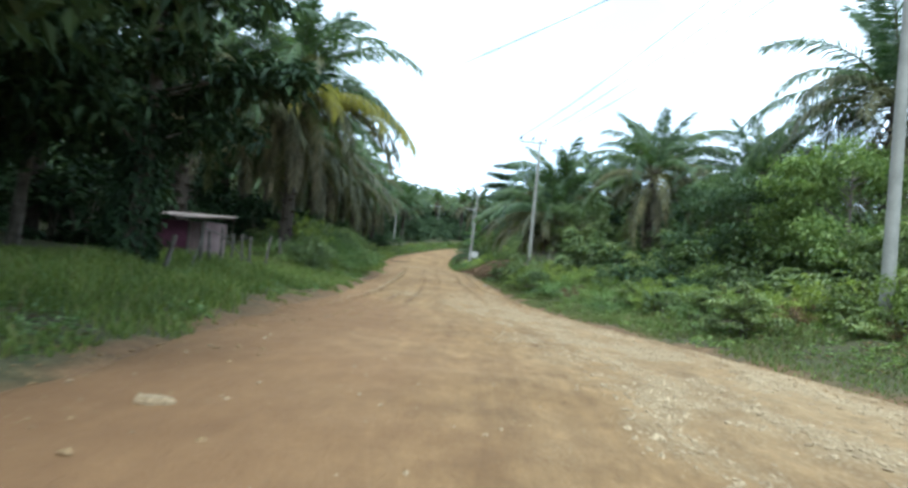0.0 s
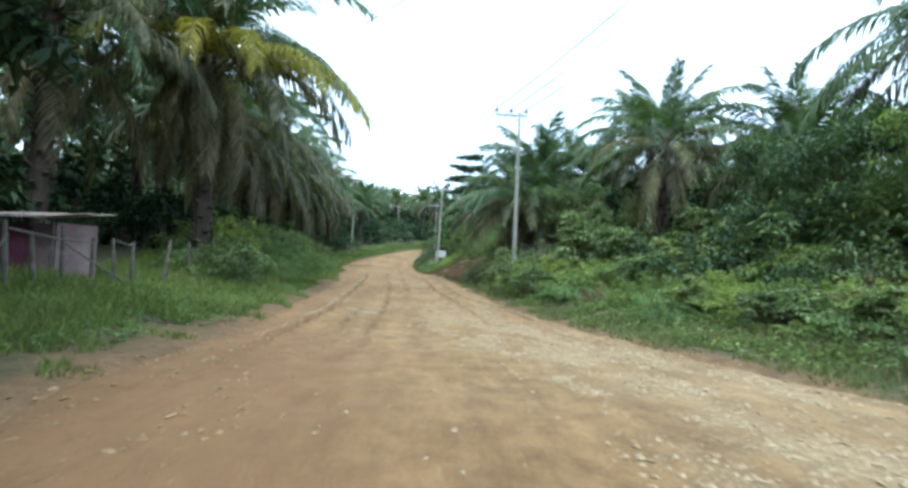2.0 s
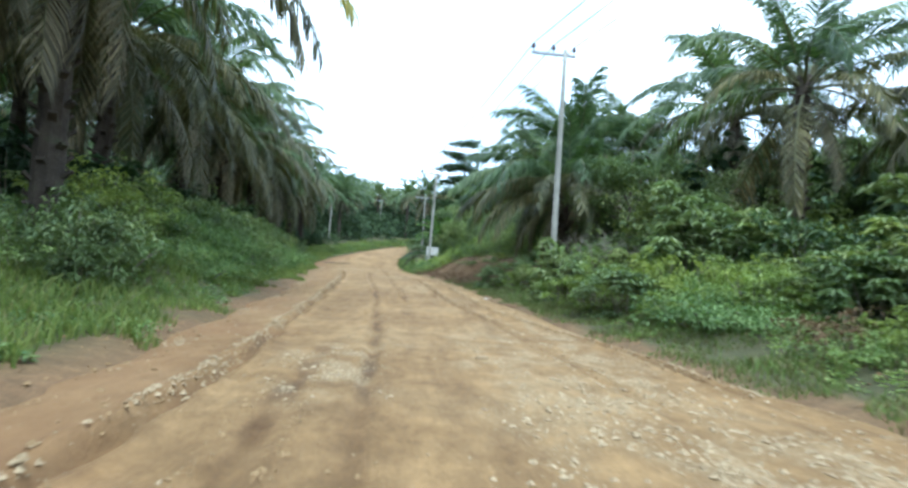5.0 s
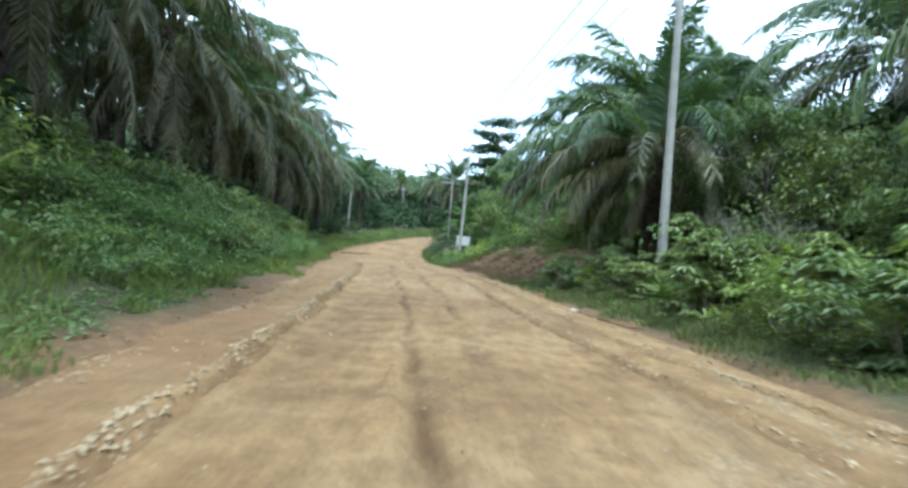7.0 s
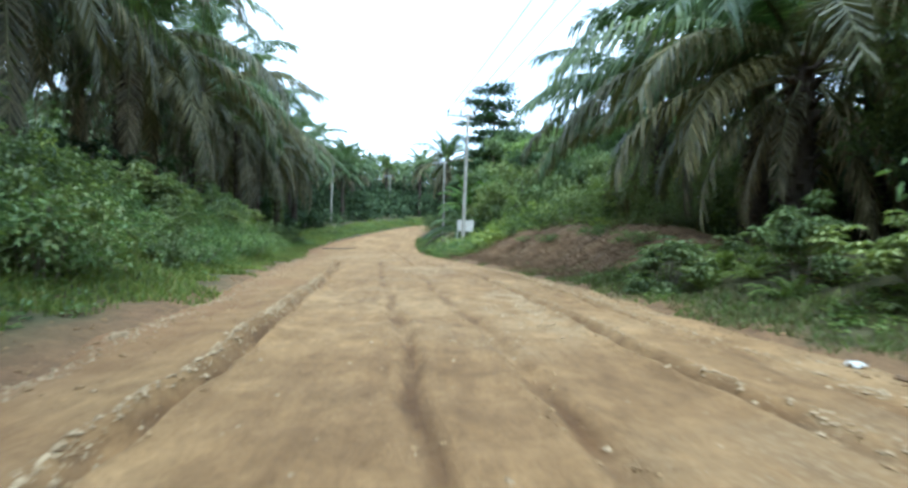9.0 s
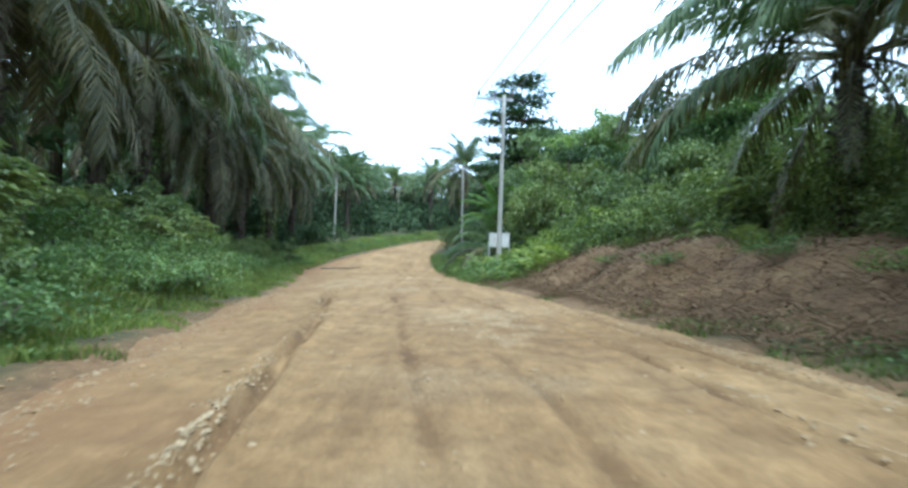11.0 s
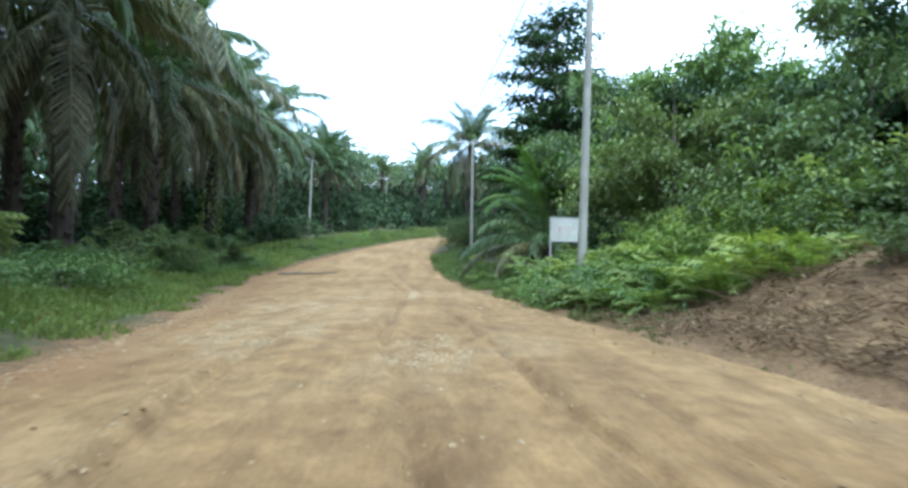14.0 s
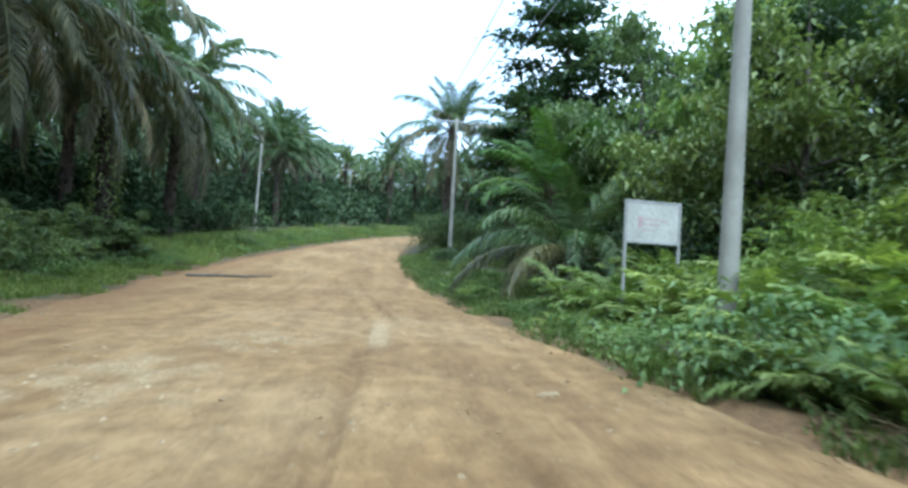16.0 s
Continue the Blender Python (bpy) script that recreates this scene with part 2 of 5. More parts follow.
# ---- helpers ----
rng = np.random.default_rng(7)


def mesh_data(name, verts, faces, mats, face_mat=None, smooth=False):
    me = bpy.data.meshes.new(name)
    me.from_pydata([tuple(map(float, v)) for v in verts], [], faces)
    for m in mats:
        me.materials.append(m)
    if face_mat is not None:
        me.polygons.foreach_set("material_index", face_mat)
    if smooth:
        me.polygons.foreach_set("use_smooth", [True] * len(me.polygons))
    me.update()
    return me


def put(name, data, parent=None, m=None, label=""):
    ob = new(name, data)
    if m is not None:
        ob.matrix_basis = m
    if parent is not None:
        ob.parent = parent
    if label:
        ob["label"] = label
    return ob


class Build:
    """Collects vertices and faces of one part."""

    def __init__(self):
        self.v, self.f, self.m = [], [], []

    def add(self, verts, faces, mat=0):
        o = len(self.v)
        self.v.extend(verts)
        self.f.extend(tuple(i + o for i in f) for f in faces)
        self.m.extend([mat] * len(faces))

    def tube(self, pts, radii, sides=6, mat=0, cap=True):
        pts = [Vector(p) for p in pts]
        o = len(self.v)
        for k, p in enumerate(pts):
            t = (pts[min(k + 1, len(pts) - 1)] - pts[max(k - 1, 0)]).normalized()
            a = t.cross(Vector((0, 0, 1)) if abs(t.z) < 0.95 else Vector((1, 0, 0))).normalized()
            b = t.cross(a)
            for s in range(sides):
                w = 2 * math.pi * s / sides
                self.v.append(p + (a * math.cos(w) + b * math.sin(w)) * radii[k])
        for k in range(len(pts) - 1):
            for s in range(sides):
                s2 = (s + 1) % sides
                self.f.append((o + k * sides + s, o + k * sides + s2, o + (k + 1) * sides + s2, o + (k + 1) * sides + s))
                self.m.append(mat)
        if cap:
            self.f.append(tuple(o + s for s in range(sides))[::-1])
            self.f.append(tuple(o + (len(pts) - 1) * sides + s for s in range(sides)))
            self.m.extend([mat, mat])

    def box(self, c, size, mat=0, turn=None, bevel=0.0):
        x, y, z = (s / 2 for s in size)
        r = turn.to_3x3() if turn is not None else None
        e = min(bevel, 0.45 * min(size))
        if e > 0:
            lay = [(-z, e), (-z + e, 0), (z - e, 0), (z, e)]
        else:
            lay = [(-z, 0), (z, 0)]
        vs = []
        for zz, i in lay:
            vs += [Vector((sx * (x - i), sy * (y - i), zz)) for sx, sy in ((-1, -1), (1, -1), (1, 1), (-1, 1))]
        fs = [(3, 2, 1, 0)]
        for k in range(len(lay) - 1):
            for s in range(4):
                fs.append((4 * k + s, 4 * k + (s + 1) % 4, 4 * k + 4 + (s + 1) % 4, 4 * k + 4 + s))
        k = 4 * (len(lay) - 1)
        fs.append((k, k + 1, k + 2, k + 3))
        self.add([(r @ v if r is not None else v) + Vector(c) for v in vs], fs, mat)

    def leaf(self, p, d, up, length, width, mat=0, bend=0.25):
        """A pointed leaf, folded along its rib and bent at the tip."""
        side = d.cross(up)
        side = side.normalized() if side.length > 1e-4 else Vector((1, 0, 0))
        nrm = side.cross(d).normalized()
        mid = p + d * (length * 0.45)
        tip = p + d * (length * 0.95) - Vector((0, 0, bend * length))
        a, b = mid + side * (width / 2) + nrm * (width * 0.15), mid - side * (width / 2) + nrm * (width * 0.15)
        self.add([p, a, tip, b], [(0, 1, 2), (0, 2, 3)], mat)

    def data(self, name, mats, smooth=False):
        return mesh_data(name, self.v, self.f, mats, self.m, smooth)


def lerp(y, keys):
    return float(np.interp(y, [k[0] for k in keys], [k[1] for k in keys]))


def smooth(a, b, x):
    t = min(max((x - a) / (b - a), 0.0), 1.0)
    return t * t * (3 - 2 * t)


# ---- the plan: road edges, height along the road, banks ----
RIGHT = [(-80, 16), (-20, 11.5), (-8, 9.0), (-1, 7.4), (2, 6.5), (5, 5.5), (9, 4.9), (12, 4.3), (16, 3.7), (20, 3.2), (25, 2.7), (30, 2.1), (36, 1.5), (42, 0.9), (48, 0.1), (54, -0.9), (60, -1.7), (70, -2.9), (80, -3.9), (88, -4.1), (96, -3.6), (104, -2.2), (112, 0.5), (120, 5.0), (130, 13)]
LEFT = [(-80, -1.0), (-20, -0.9), (-5, -1.3), (0, -2.0), (5, -2.5), (10, -3.0), (15, -3.7), (20, -4.3), (25, -4.8), (32, -5.6), (40, -7.2), (45, -7.9), (54, -9.2), (63, -11.4), (72, -13.2), (80, -13.0), (90, -11.5), (100, -9.0), (108, -6.6), (116, -3.0), (124, 2.0), (130, 6.5)]
PROFILE = [(-200, 0.0), (-20, 0.04), (0, 0.03), (5, -0.10), (9, -0.24), (15, -0.30), (22, -0.26), (28, -0.12), (34, 0.0), (50, 0.05), (64, 0.08), (70, 0.15), (75, 0.40), (80, 0.80), (90, 1.75), (105, 3.3), (140, 6.8), (200, 10.5), (300, 12.0), (3000, 12.0)]


def edge(keys, y):
    return (lerp(y - 1.5, keys) + lerp(y, keys) + lerp(y + 1.5, keys)) / 3


def profile(y):
    return (lerp(y - 3, PROFILE) + 2 * lerp(y, PROFILE) + lerp(y + 3, PROFILE)) / 4


def nz(x, y, s, seed=0.0):
    return noise.noise(Vector((x * s, y * s, seed)))


def outside(x, y):
    """Metres beyond the road's edge (negative on the road), and the side: -1 left, 1 right."""
    l, r = edge(LEFT, y), edge(RIGHT, y)
    return (l - x, -1) if x < (l + r) / 2 else (x - r, 1)


def bank(d, side, y):
    if d <= 0:
        return 0.0
    if side < 0:
        top = 0.35 + 1.05 * smooth(14, 22, y) * (1 - smooth(44, 60, y))
        return top * smooth(0.6, 4.5, d) + 0.02 * min(d, 30)
    top = 0.45 + 0.35 * smooth(16, 26, y) * (1 - smooth(36, 42, y))
    return top * smooth(0.8, 3.6, d) + 0.03 * min(d, 30)


def ground_z(x, y):
    d, side = outside(x, y)
    z = profile(y) + bank(d, side, y)
    z += smooth(0.0, 2.5, d) * (0.10 * nz(x, y, 0.6, 3.0) + 0.16 * nz(x, y, 0.17, 5.0))
    z += 0.05 * nz(x, y, 1.3, 8.0) * smooth(-0.8, 0.2, d)
    if d < 0.35:
        z -= 0.16 * smooth(-0.35, 0.35, 0.35 - d - 0.35)
    return z


RUTS = [
    ([(4, -1.5), (14, -2.3), (20, -2.9), (26, -3.4), (34, -4.2), (40, -5.0), (46, -6.0), (49, -6.4)], 0.18, 0.14),
    ([(6, -0.2), (17, -1.0), (27, -1.9), (33, -2.7), (43, -3.8), (52, -4.9), (62, -4.9), (76, -7.0)], 0.06, 0.15),
    ([(12, 2.15), (16, 1.8), (20, 1.4), (25, 0.6), (28, 0.3), (38, -0.5), (43, -1.5), (47, -2.2)], 0.10, 0.15),
    ([(13, 3.6), (16, 3.2), (22, 1.8), (28, 1.25), (36, 0.6), (42, -0.1)], 0.11, 0.16),
    ([(23, -0.6), (27.5, -1.0), (33, -1.7), (42, -2.5), (49, -3.1), (60, -4.1), (75, -6.0)], 0.06, 0.15),
    ([(0, -0.6), (8, -1.0), (14, -1.5)], 0.04, 0.25),
]


def ruts(u, y):
    """Depth of the wheel ruts at a place u metres right of the road's left edge, on a stretch y."""
    z, dark = 0.0, 0.0
    for k, (keys, deep, wide) in enumerate(RUTS):
        c = lerp(y, keys) - edge(LEFT, y) + 0.07 * nz(k * 3.1, y, 0.5, 6.0)
        amp = 0.70 + 0.8 * nz(k * 5.7, y, 0.16, 9.0)
        amp = max(amp, 0.05) * smooth(keys[0][0] - 3, keys[0][0] + 3, y) * (1 - smooth(keys[-1][0] - 2, keys[-1][0] + 4, y))
        c += 0.03 * nz(k * 2.0, y, 2.2, 6.5)
        wide = wide * (0.58 + 0.30 * nz(k * 1.3, y, 1.7, 7.5))
        q = (u - c) / wide
        z -= deep * amp * math.exp(-q * q)
        z += 0.5 * deep * amp * math.exp(-((u - c + 1.9 * wide) / (0.8 * wide)) ** 2)
        z += 0.35 * deep * amp * math.exp(-((u - c - 1.9 * wide) / (0.8 * wide)) ** 2)
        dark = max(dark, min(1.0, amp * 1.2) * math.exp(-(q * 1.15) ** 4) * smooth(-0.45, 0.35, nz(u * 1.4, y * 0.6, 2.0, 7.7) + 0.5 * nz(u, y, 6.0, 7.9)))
    return z, dark


# ---- ground ----


def lines(parts):
    out = []
    for a, b, step in parts:
        out += list(np.arange(a, b, step))
    return np.array(out + [parts[-1][1]])


def verge_soil(y):
    """Width of the bare soil on the left verge."""
    return lerp(y, [(-2, 0.4), (3, 1.7), (9, 1.9), (14, 1.4), (34, 1.4), (38, 0.7)])


def build_ground():
    xs = lines([(-2200, -400, 300), (-400, -80, 40), (-80, -24, 4), (-24, -15, 1.0), (-15, 12, 0.3), (12, 24, 1.0), (24, 80, 4), (80, 400, 40), (400, 2200, 300)])
    ys = lines([(-2200, -400, 300), (-400, -60, 40), (-60, -14, 3), (-14, 90, 0.4), (90, 140, 1.2), (140, 220, 5), (220, 500, 40), (500, 2600, 300)])
    vs, tone = [], []
    for y in ys:
        for x in xs:
            z = ground_z(x, y)
            vs.append((x, y, z))
            d, side = outside(x, y)
            tone.append((0.0, smooth(0.1, verge_soil(y) if side < 0 else 0.9, d + 0.6 * nz(x, y, 0.9, 4.0)), 0.0, 1.0))
    nx = len(xs)
    fs = [(j * nx + i, j * nx + i + 1, (j + 1) * nx + i + 1, (j + 1) * nx + i) for j in range(len(ys) - 1) for i in range(nx - 1)]
    me = mesh_data("ground", vs, fs, [M_GROUND], None, True)
    at = me.color_attributes.new("tone", "FLOAT_COLOR", "POINT")
    at.data.foreach_set("color", np.array(tone, dtype=np.float32).ravel())
    return tagged(put("ground", me), "uneven verge of brown soil and low green growth", "ground", kind="structure")


def road_z(x, y):
    l = edge(LEFT, y)
    z, dark = ruts(x - l, y)
    d, side = outside(x, y)
    z += profile(y) + 0.03 * nz(x, y, 0.55, 1.0) + 0.018 * nz(x, y, 2.3, 1.5) + 0.008 * nz(x, y, 6.0, 1.9)
    z -= 0.22 * smooth(-0.45, 0.7, d + 0.35 * nz(x, y, 0.7, 12.0))
    return z, dark


# pale stony patches of the road: place, half-widths
PATCHES = [(-4.2, 50.0, 0.55, 1.4), (-7.0, 51.8, 1.1, 2.0), (-6.2, 59.3, 0.8, 0.9), (-7.4, 56.4, 1.1, 1.6), (-1.9, 40.6, 0.8, 2.8), (1.1, 15.0, 0.7, 3.2), (-1.2, 13.4, 0.6, 1.7), (2.4, 16.0, 0.35, 5.0), (-0.4, 30.0, 0.5, 2.5), (2.9, 7.6, 1.3, 2.6), (2.3, 11.0, 0.8, 2.2), (4.3, 3.6, 1.3, 2.4)]


def stony(x, y):
    """How stony the road is at a place, 0 to 1."""
    g = 0.0
    for cx, cy, rx, ry in PATCHES:
        q = ((x - cx) / rx) ** 2 + ((y - cy) / ry) ** 2
        if q < 4:
            g = max(g, 1 - smooth(0.3, 1.9, q + 0.9 * nz(x, y, 1.2, 29.0)))
    return g * smooth(-0.30, 0.25, nz(x * 1.6, y * 1.1, 1.6, 30.0) + 0.4 * nz(x, y, 5.0, 34.0))


def build_road():
    ys = lines([(-60, -14, 2.0), (-14, 20, 0.17), (20, 62, 0.14), (62, 90, 0.4), (90, 128, 1.0)])
    cols = 190
    vs, tone = [], []
    for y in ys:
        l, r = edge(LEFT, y) - 0.8, edge(RIGHT, y) + 0.8
        for i in range(cols):
            x = l + (r - l) * i / (cols - 1)
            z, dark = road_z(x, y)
            vs.append((x, y, z))
            f = (x - l) / (r - l)
            gravel = smooth(0.50, 0.66, f + 0.18 * nz(x, y, 0.35, 21.0)) * (1 - smooth(0.86, 0.95, f)) * (1 - smooth(2, 12, y)) * 0.9
            gravel = max(gravel, smooth(0.12, 0.45, nz(x, y, 0.55, 22.0)) * 0.25 * smooth(0.30, 0.45, f) * (1 - smooth(0.82, 0.92, f)))
            gravel = max(gravel, 0.75 * stony(x, y))
            gravel *= 0.30 + 0.70 * smooth(-0.22, 0.28, nz(x * 1.5, y * 0.55, 1.0, 25.0) + 0.5 * nz(x, y, 3.0, 26.0))
            gravel = max(gravel, 0.9 * math.exp(-((x + 4.65) / 0.16) ** 4) * smooth(58.5, 59.5, y) * (1 - smooth(61.5, 62.5, y)))
            wet = math.exp(-((x + 5.85) / 0.28) ** 2 - ((y - 44.6) / 1.3) ** 2) + math.exp(-((x + 3.75) / 0.16) ** 2 - ((y - 43.0) / 1.0) ** 2)
            dark = max(dark, min(1.0, wet * (0.9 + 0.8 * nz(x, y, 2.5, 27.0))))
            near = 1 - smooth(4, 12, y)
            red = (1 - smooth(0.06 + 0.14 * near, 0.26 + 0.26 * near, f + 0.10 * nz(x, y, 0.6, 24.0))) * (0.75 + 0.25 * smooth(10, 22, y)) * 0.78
            # the canopy's shade over the near left side, put into the colour
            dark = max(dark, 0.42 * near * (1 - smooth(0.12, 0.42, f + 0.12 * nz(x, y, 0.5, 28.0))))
            dark *= 1 - 0.55 * smooth(43, 50, y)
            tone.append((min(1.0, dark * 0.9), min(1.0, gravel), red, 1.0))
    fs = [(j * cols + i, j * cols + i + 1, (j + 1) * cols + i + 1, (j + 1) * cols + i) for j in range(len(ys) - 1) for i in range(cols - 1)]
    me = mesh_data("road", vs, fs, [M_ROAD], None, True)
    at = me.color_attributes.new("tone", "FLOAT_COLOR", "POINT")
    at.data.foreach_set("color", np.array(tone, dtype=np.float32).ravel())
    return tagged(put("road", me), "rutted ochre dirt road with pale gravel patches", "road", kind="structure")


build_ground()
build_road()

# ---- palms ----


def frond(b, length, incl, curve, count, leaf_len, leaf_w, droop, seed, base=None, az=0.0, mats=(0, 1), segs=10):
    """One arching pinnate frond from base, heading outward at azimuth az (radians); the leaflets sweep to its tip and hang."""
    r = random.Random(seed)
    base = Vector(base or (0, 0, 0))
    rot = Matrix.Rotation(az, 3, "Z")
    pts, tan = [Vector((0, 0, 0))], []
    n = segs
    for k in range(n):
        s = (k + 0.5) / n
        a = radians(incl - curve * s ** 1.35)
        t = Vector((math.cos(a), 0.0, math.sin(a)))
        tan.append(t)
        pts.append(pts[-1] + t * (length / n))
    twist = r.uniform(-0.35, 0.35)
    side_bend = r.uniform(-0.07, 0.07) * length
    wp = [base + rot @ (p + Vector((0, side_bend * (k / n) ** 2, 0))) for k, p in enumerate(pts)]
    rad = [0.055 * (1 - k / (n + 0.6)) * length / 5.5 for k in range(n + 1)]
    b.tube(wp, rad, 4, mats[1], False)
    down = Vector((0, 0, -1))
    for sgn in (-1, 1):
        for k in range(count):
            s = 0.14 + 0.86 * (k + r.random() * 0.5) / count
            q = min(s * n, n - 1e-4)
            i = int(q)
            p = wp[i].lerp(wp[i + 1], q - i)
            t = rot @ tan[i]
            across = rot @ Vector((0, sgn, 0))
            up = across.cross(t) * sgn
            lift = r.choice((-0.10, 0.12, 0.34)) + r.uniform(-0.08, 0.08) + twist * sgn * 0.5
            d = (across * (0.92 - 0.42 * s) + t * (0.42 + 0.55 * s) + up * lift).normalized()
            ln = leaf_len * (0.38 + 0.72 * math.sin(math.pi * min(1.0, 0.16 + 0.76 * s)) ** 0.75) * r.uniform(0.9, 1.06)
            mid = p + d * ln * 0.5 + down * (0.08 * droop * ln)
            tip = mid + (d * (1 - 0.5 * droop) + down * droop * r.uniform(0.75, 1.0)).normalized() * ln * 0.5
            w = (t + up * r.uniform(-0.5, 0.2) + across * r.uniform(-0.15, 0.15)) * (leaf_w * 0.5)
            if r.random() < 0.04:
                continue
            b.add([p + w * 0.7, p - w * 0.7, mid - w, mid + w, tip], [(0, 1, 2, 3), (3, 2, 4)], mats[0])


def frond_mesh(name, length, incl, curve, droop, seed, leaf=M_PALM, count=88, leaf_len=1.0, leaf_w=0.062):
    b = Build()
    frond(b, length, incl, curve, count, leaf_len, leaf_w, droop, seed)
    return b.data(name, [leaf, M_RACHIS])


# from the upright heart to the hanging skirt of the crown
FRONDS = [
    [frond_mesh("frond", 4.6, 80, 50, 0.45, s) for s in (1, 2)],
    [frond_mesh("frond", 5.8, 62, 84, 0.62, s) for s in (3, 4)],
    [frond_mesh("frond", 6.2, 40, 96, 0.80, s) for s in (5, 6)],
    [frond_mesh("frond", 6.2, 16, 88, 0.90, 7), frond_mesh("frond", 6.4, 20, 84, 0.90, 8, M_PALM_OLIVE)],
    [frond_mesh("frond", 5.4, 4, 80, 0.95, s, M_PALM_OLIVE) for s in (9, 10)],
]
FROND_OLD = [frond_mesh("frond", 5.4, -40, 48, 0.95, 11, M_PALM_DRY, 72), frond_mesh("frond", 4.8, -62, 24, 0.9, 12, M_PALM_DRY, 66), frond_mesh("frond", 5.6, -24, 62, 0.95, 14, M_PALM_OLIVE, 78)]
FROND_ARCH = [frond_mesh("frond", 6.3, 30, 82, 0.95, 16, M_PALM, 92, 1.15), frond_mesh("frond", 6.0, 16, 78, 1.0, 17, M_PALM_OLIVE, 90, 1.15)]
FRONDS_YOUNG = [frond_mesh("frond", ln, a, c, 0.6, 15, M_PALM_YOUNG) for ln, a, c in ((4.4, 76, 58), (5.2, 50, 80), (5.2, 20, 80))]
FROND_YELLOW = frond_mesh("frond", 6.4, 24, 88, 0.9, 13, M_PALM_YELLOW, 90)


def trunk_mesh(height, seed, stubs=70, radius=0.30):
    r = random.Random(seed)
    b = Build()
    n = 9
    lean = r.uniform(-0.25, 0.25), r.uniform(-0.25, 0.25)
    pts = [(lean[0] * (k / n) ** 2, lean[1] * (k / n) ** 2, -0.4 + (height + 0.4) * k / n) for k in range(n + 1)]
    b.tube(pts, [radius * (1.35 if k == 0 else 1.0 - 0.02 * k + r.uniform(-0.04, 0.04)) for k in range(n + 1)], 10)
    for k in range(stubs):
        f = (k + 1) / (stubs + 1)
        z = 0.1 + (height - 0.1) * f
        a = k * 2.39996
        c = Vector((lean[0] * f * f, lean[1] * f * f, z)) + Vector((math.cos(a), math.sin(a), 0)) * (radius * 0.98)
        turn = Matrix.Rotation(a, 4, "Z") @ Matrix.Rotation(radians(-38 + r.uniform(-14, 14)), 4, "Y")
        b.box(c, (0.26 + 0.14 * r.random(), 0.15, 0.07), 0, turn)
    return b.data("trunk", [M_TRUNK]), Vector((lean[0], lean[1], height))


TRUNKS = [trunk_mesh(h, 20 + k) for k, h in enumerate((4.2, 5.2, 6.2, 7.0, 8.0))]


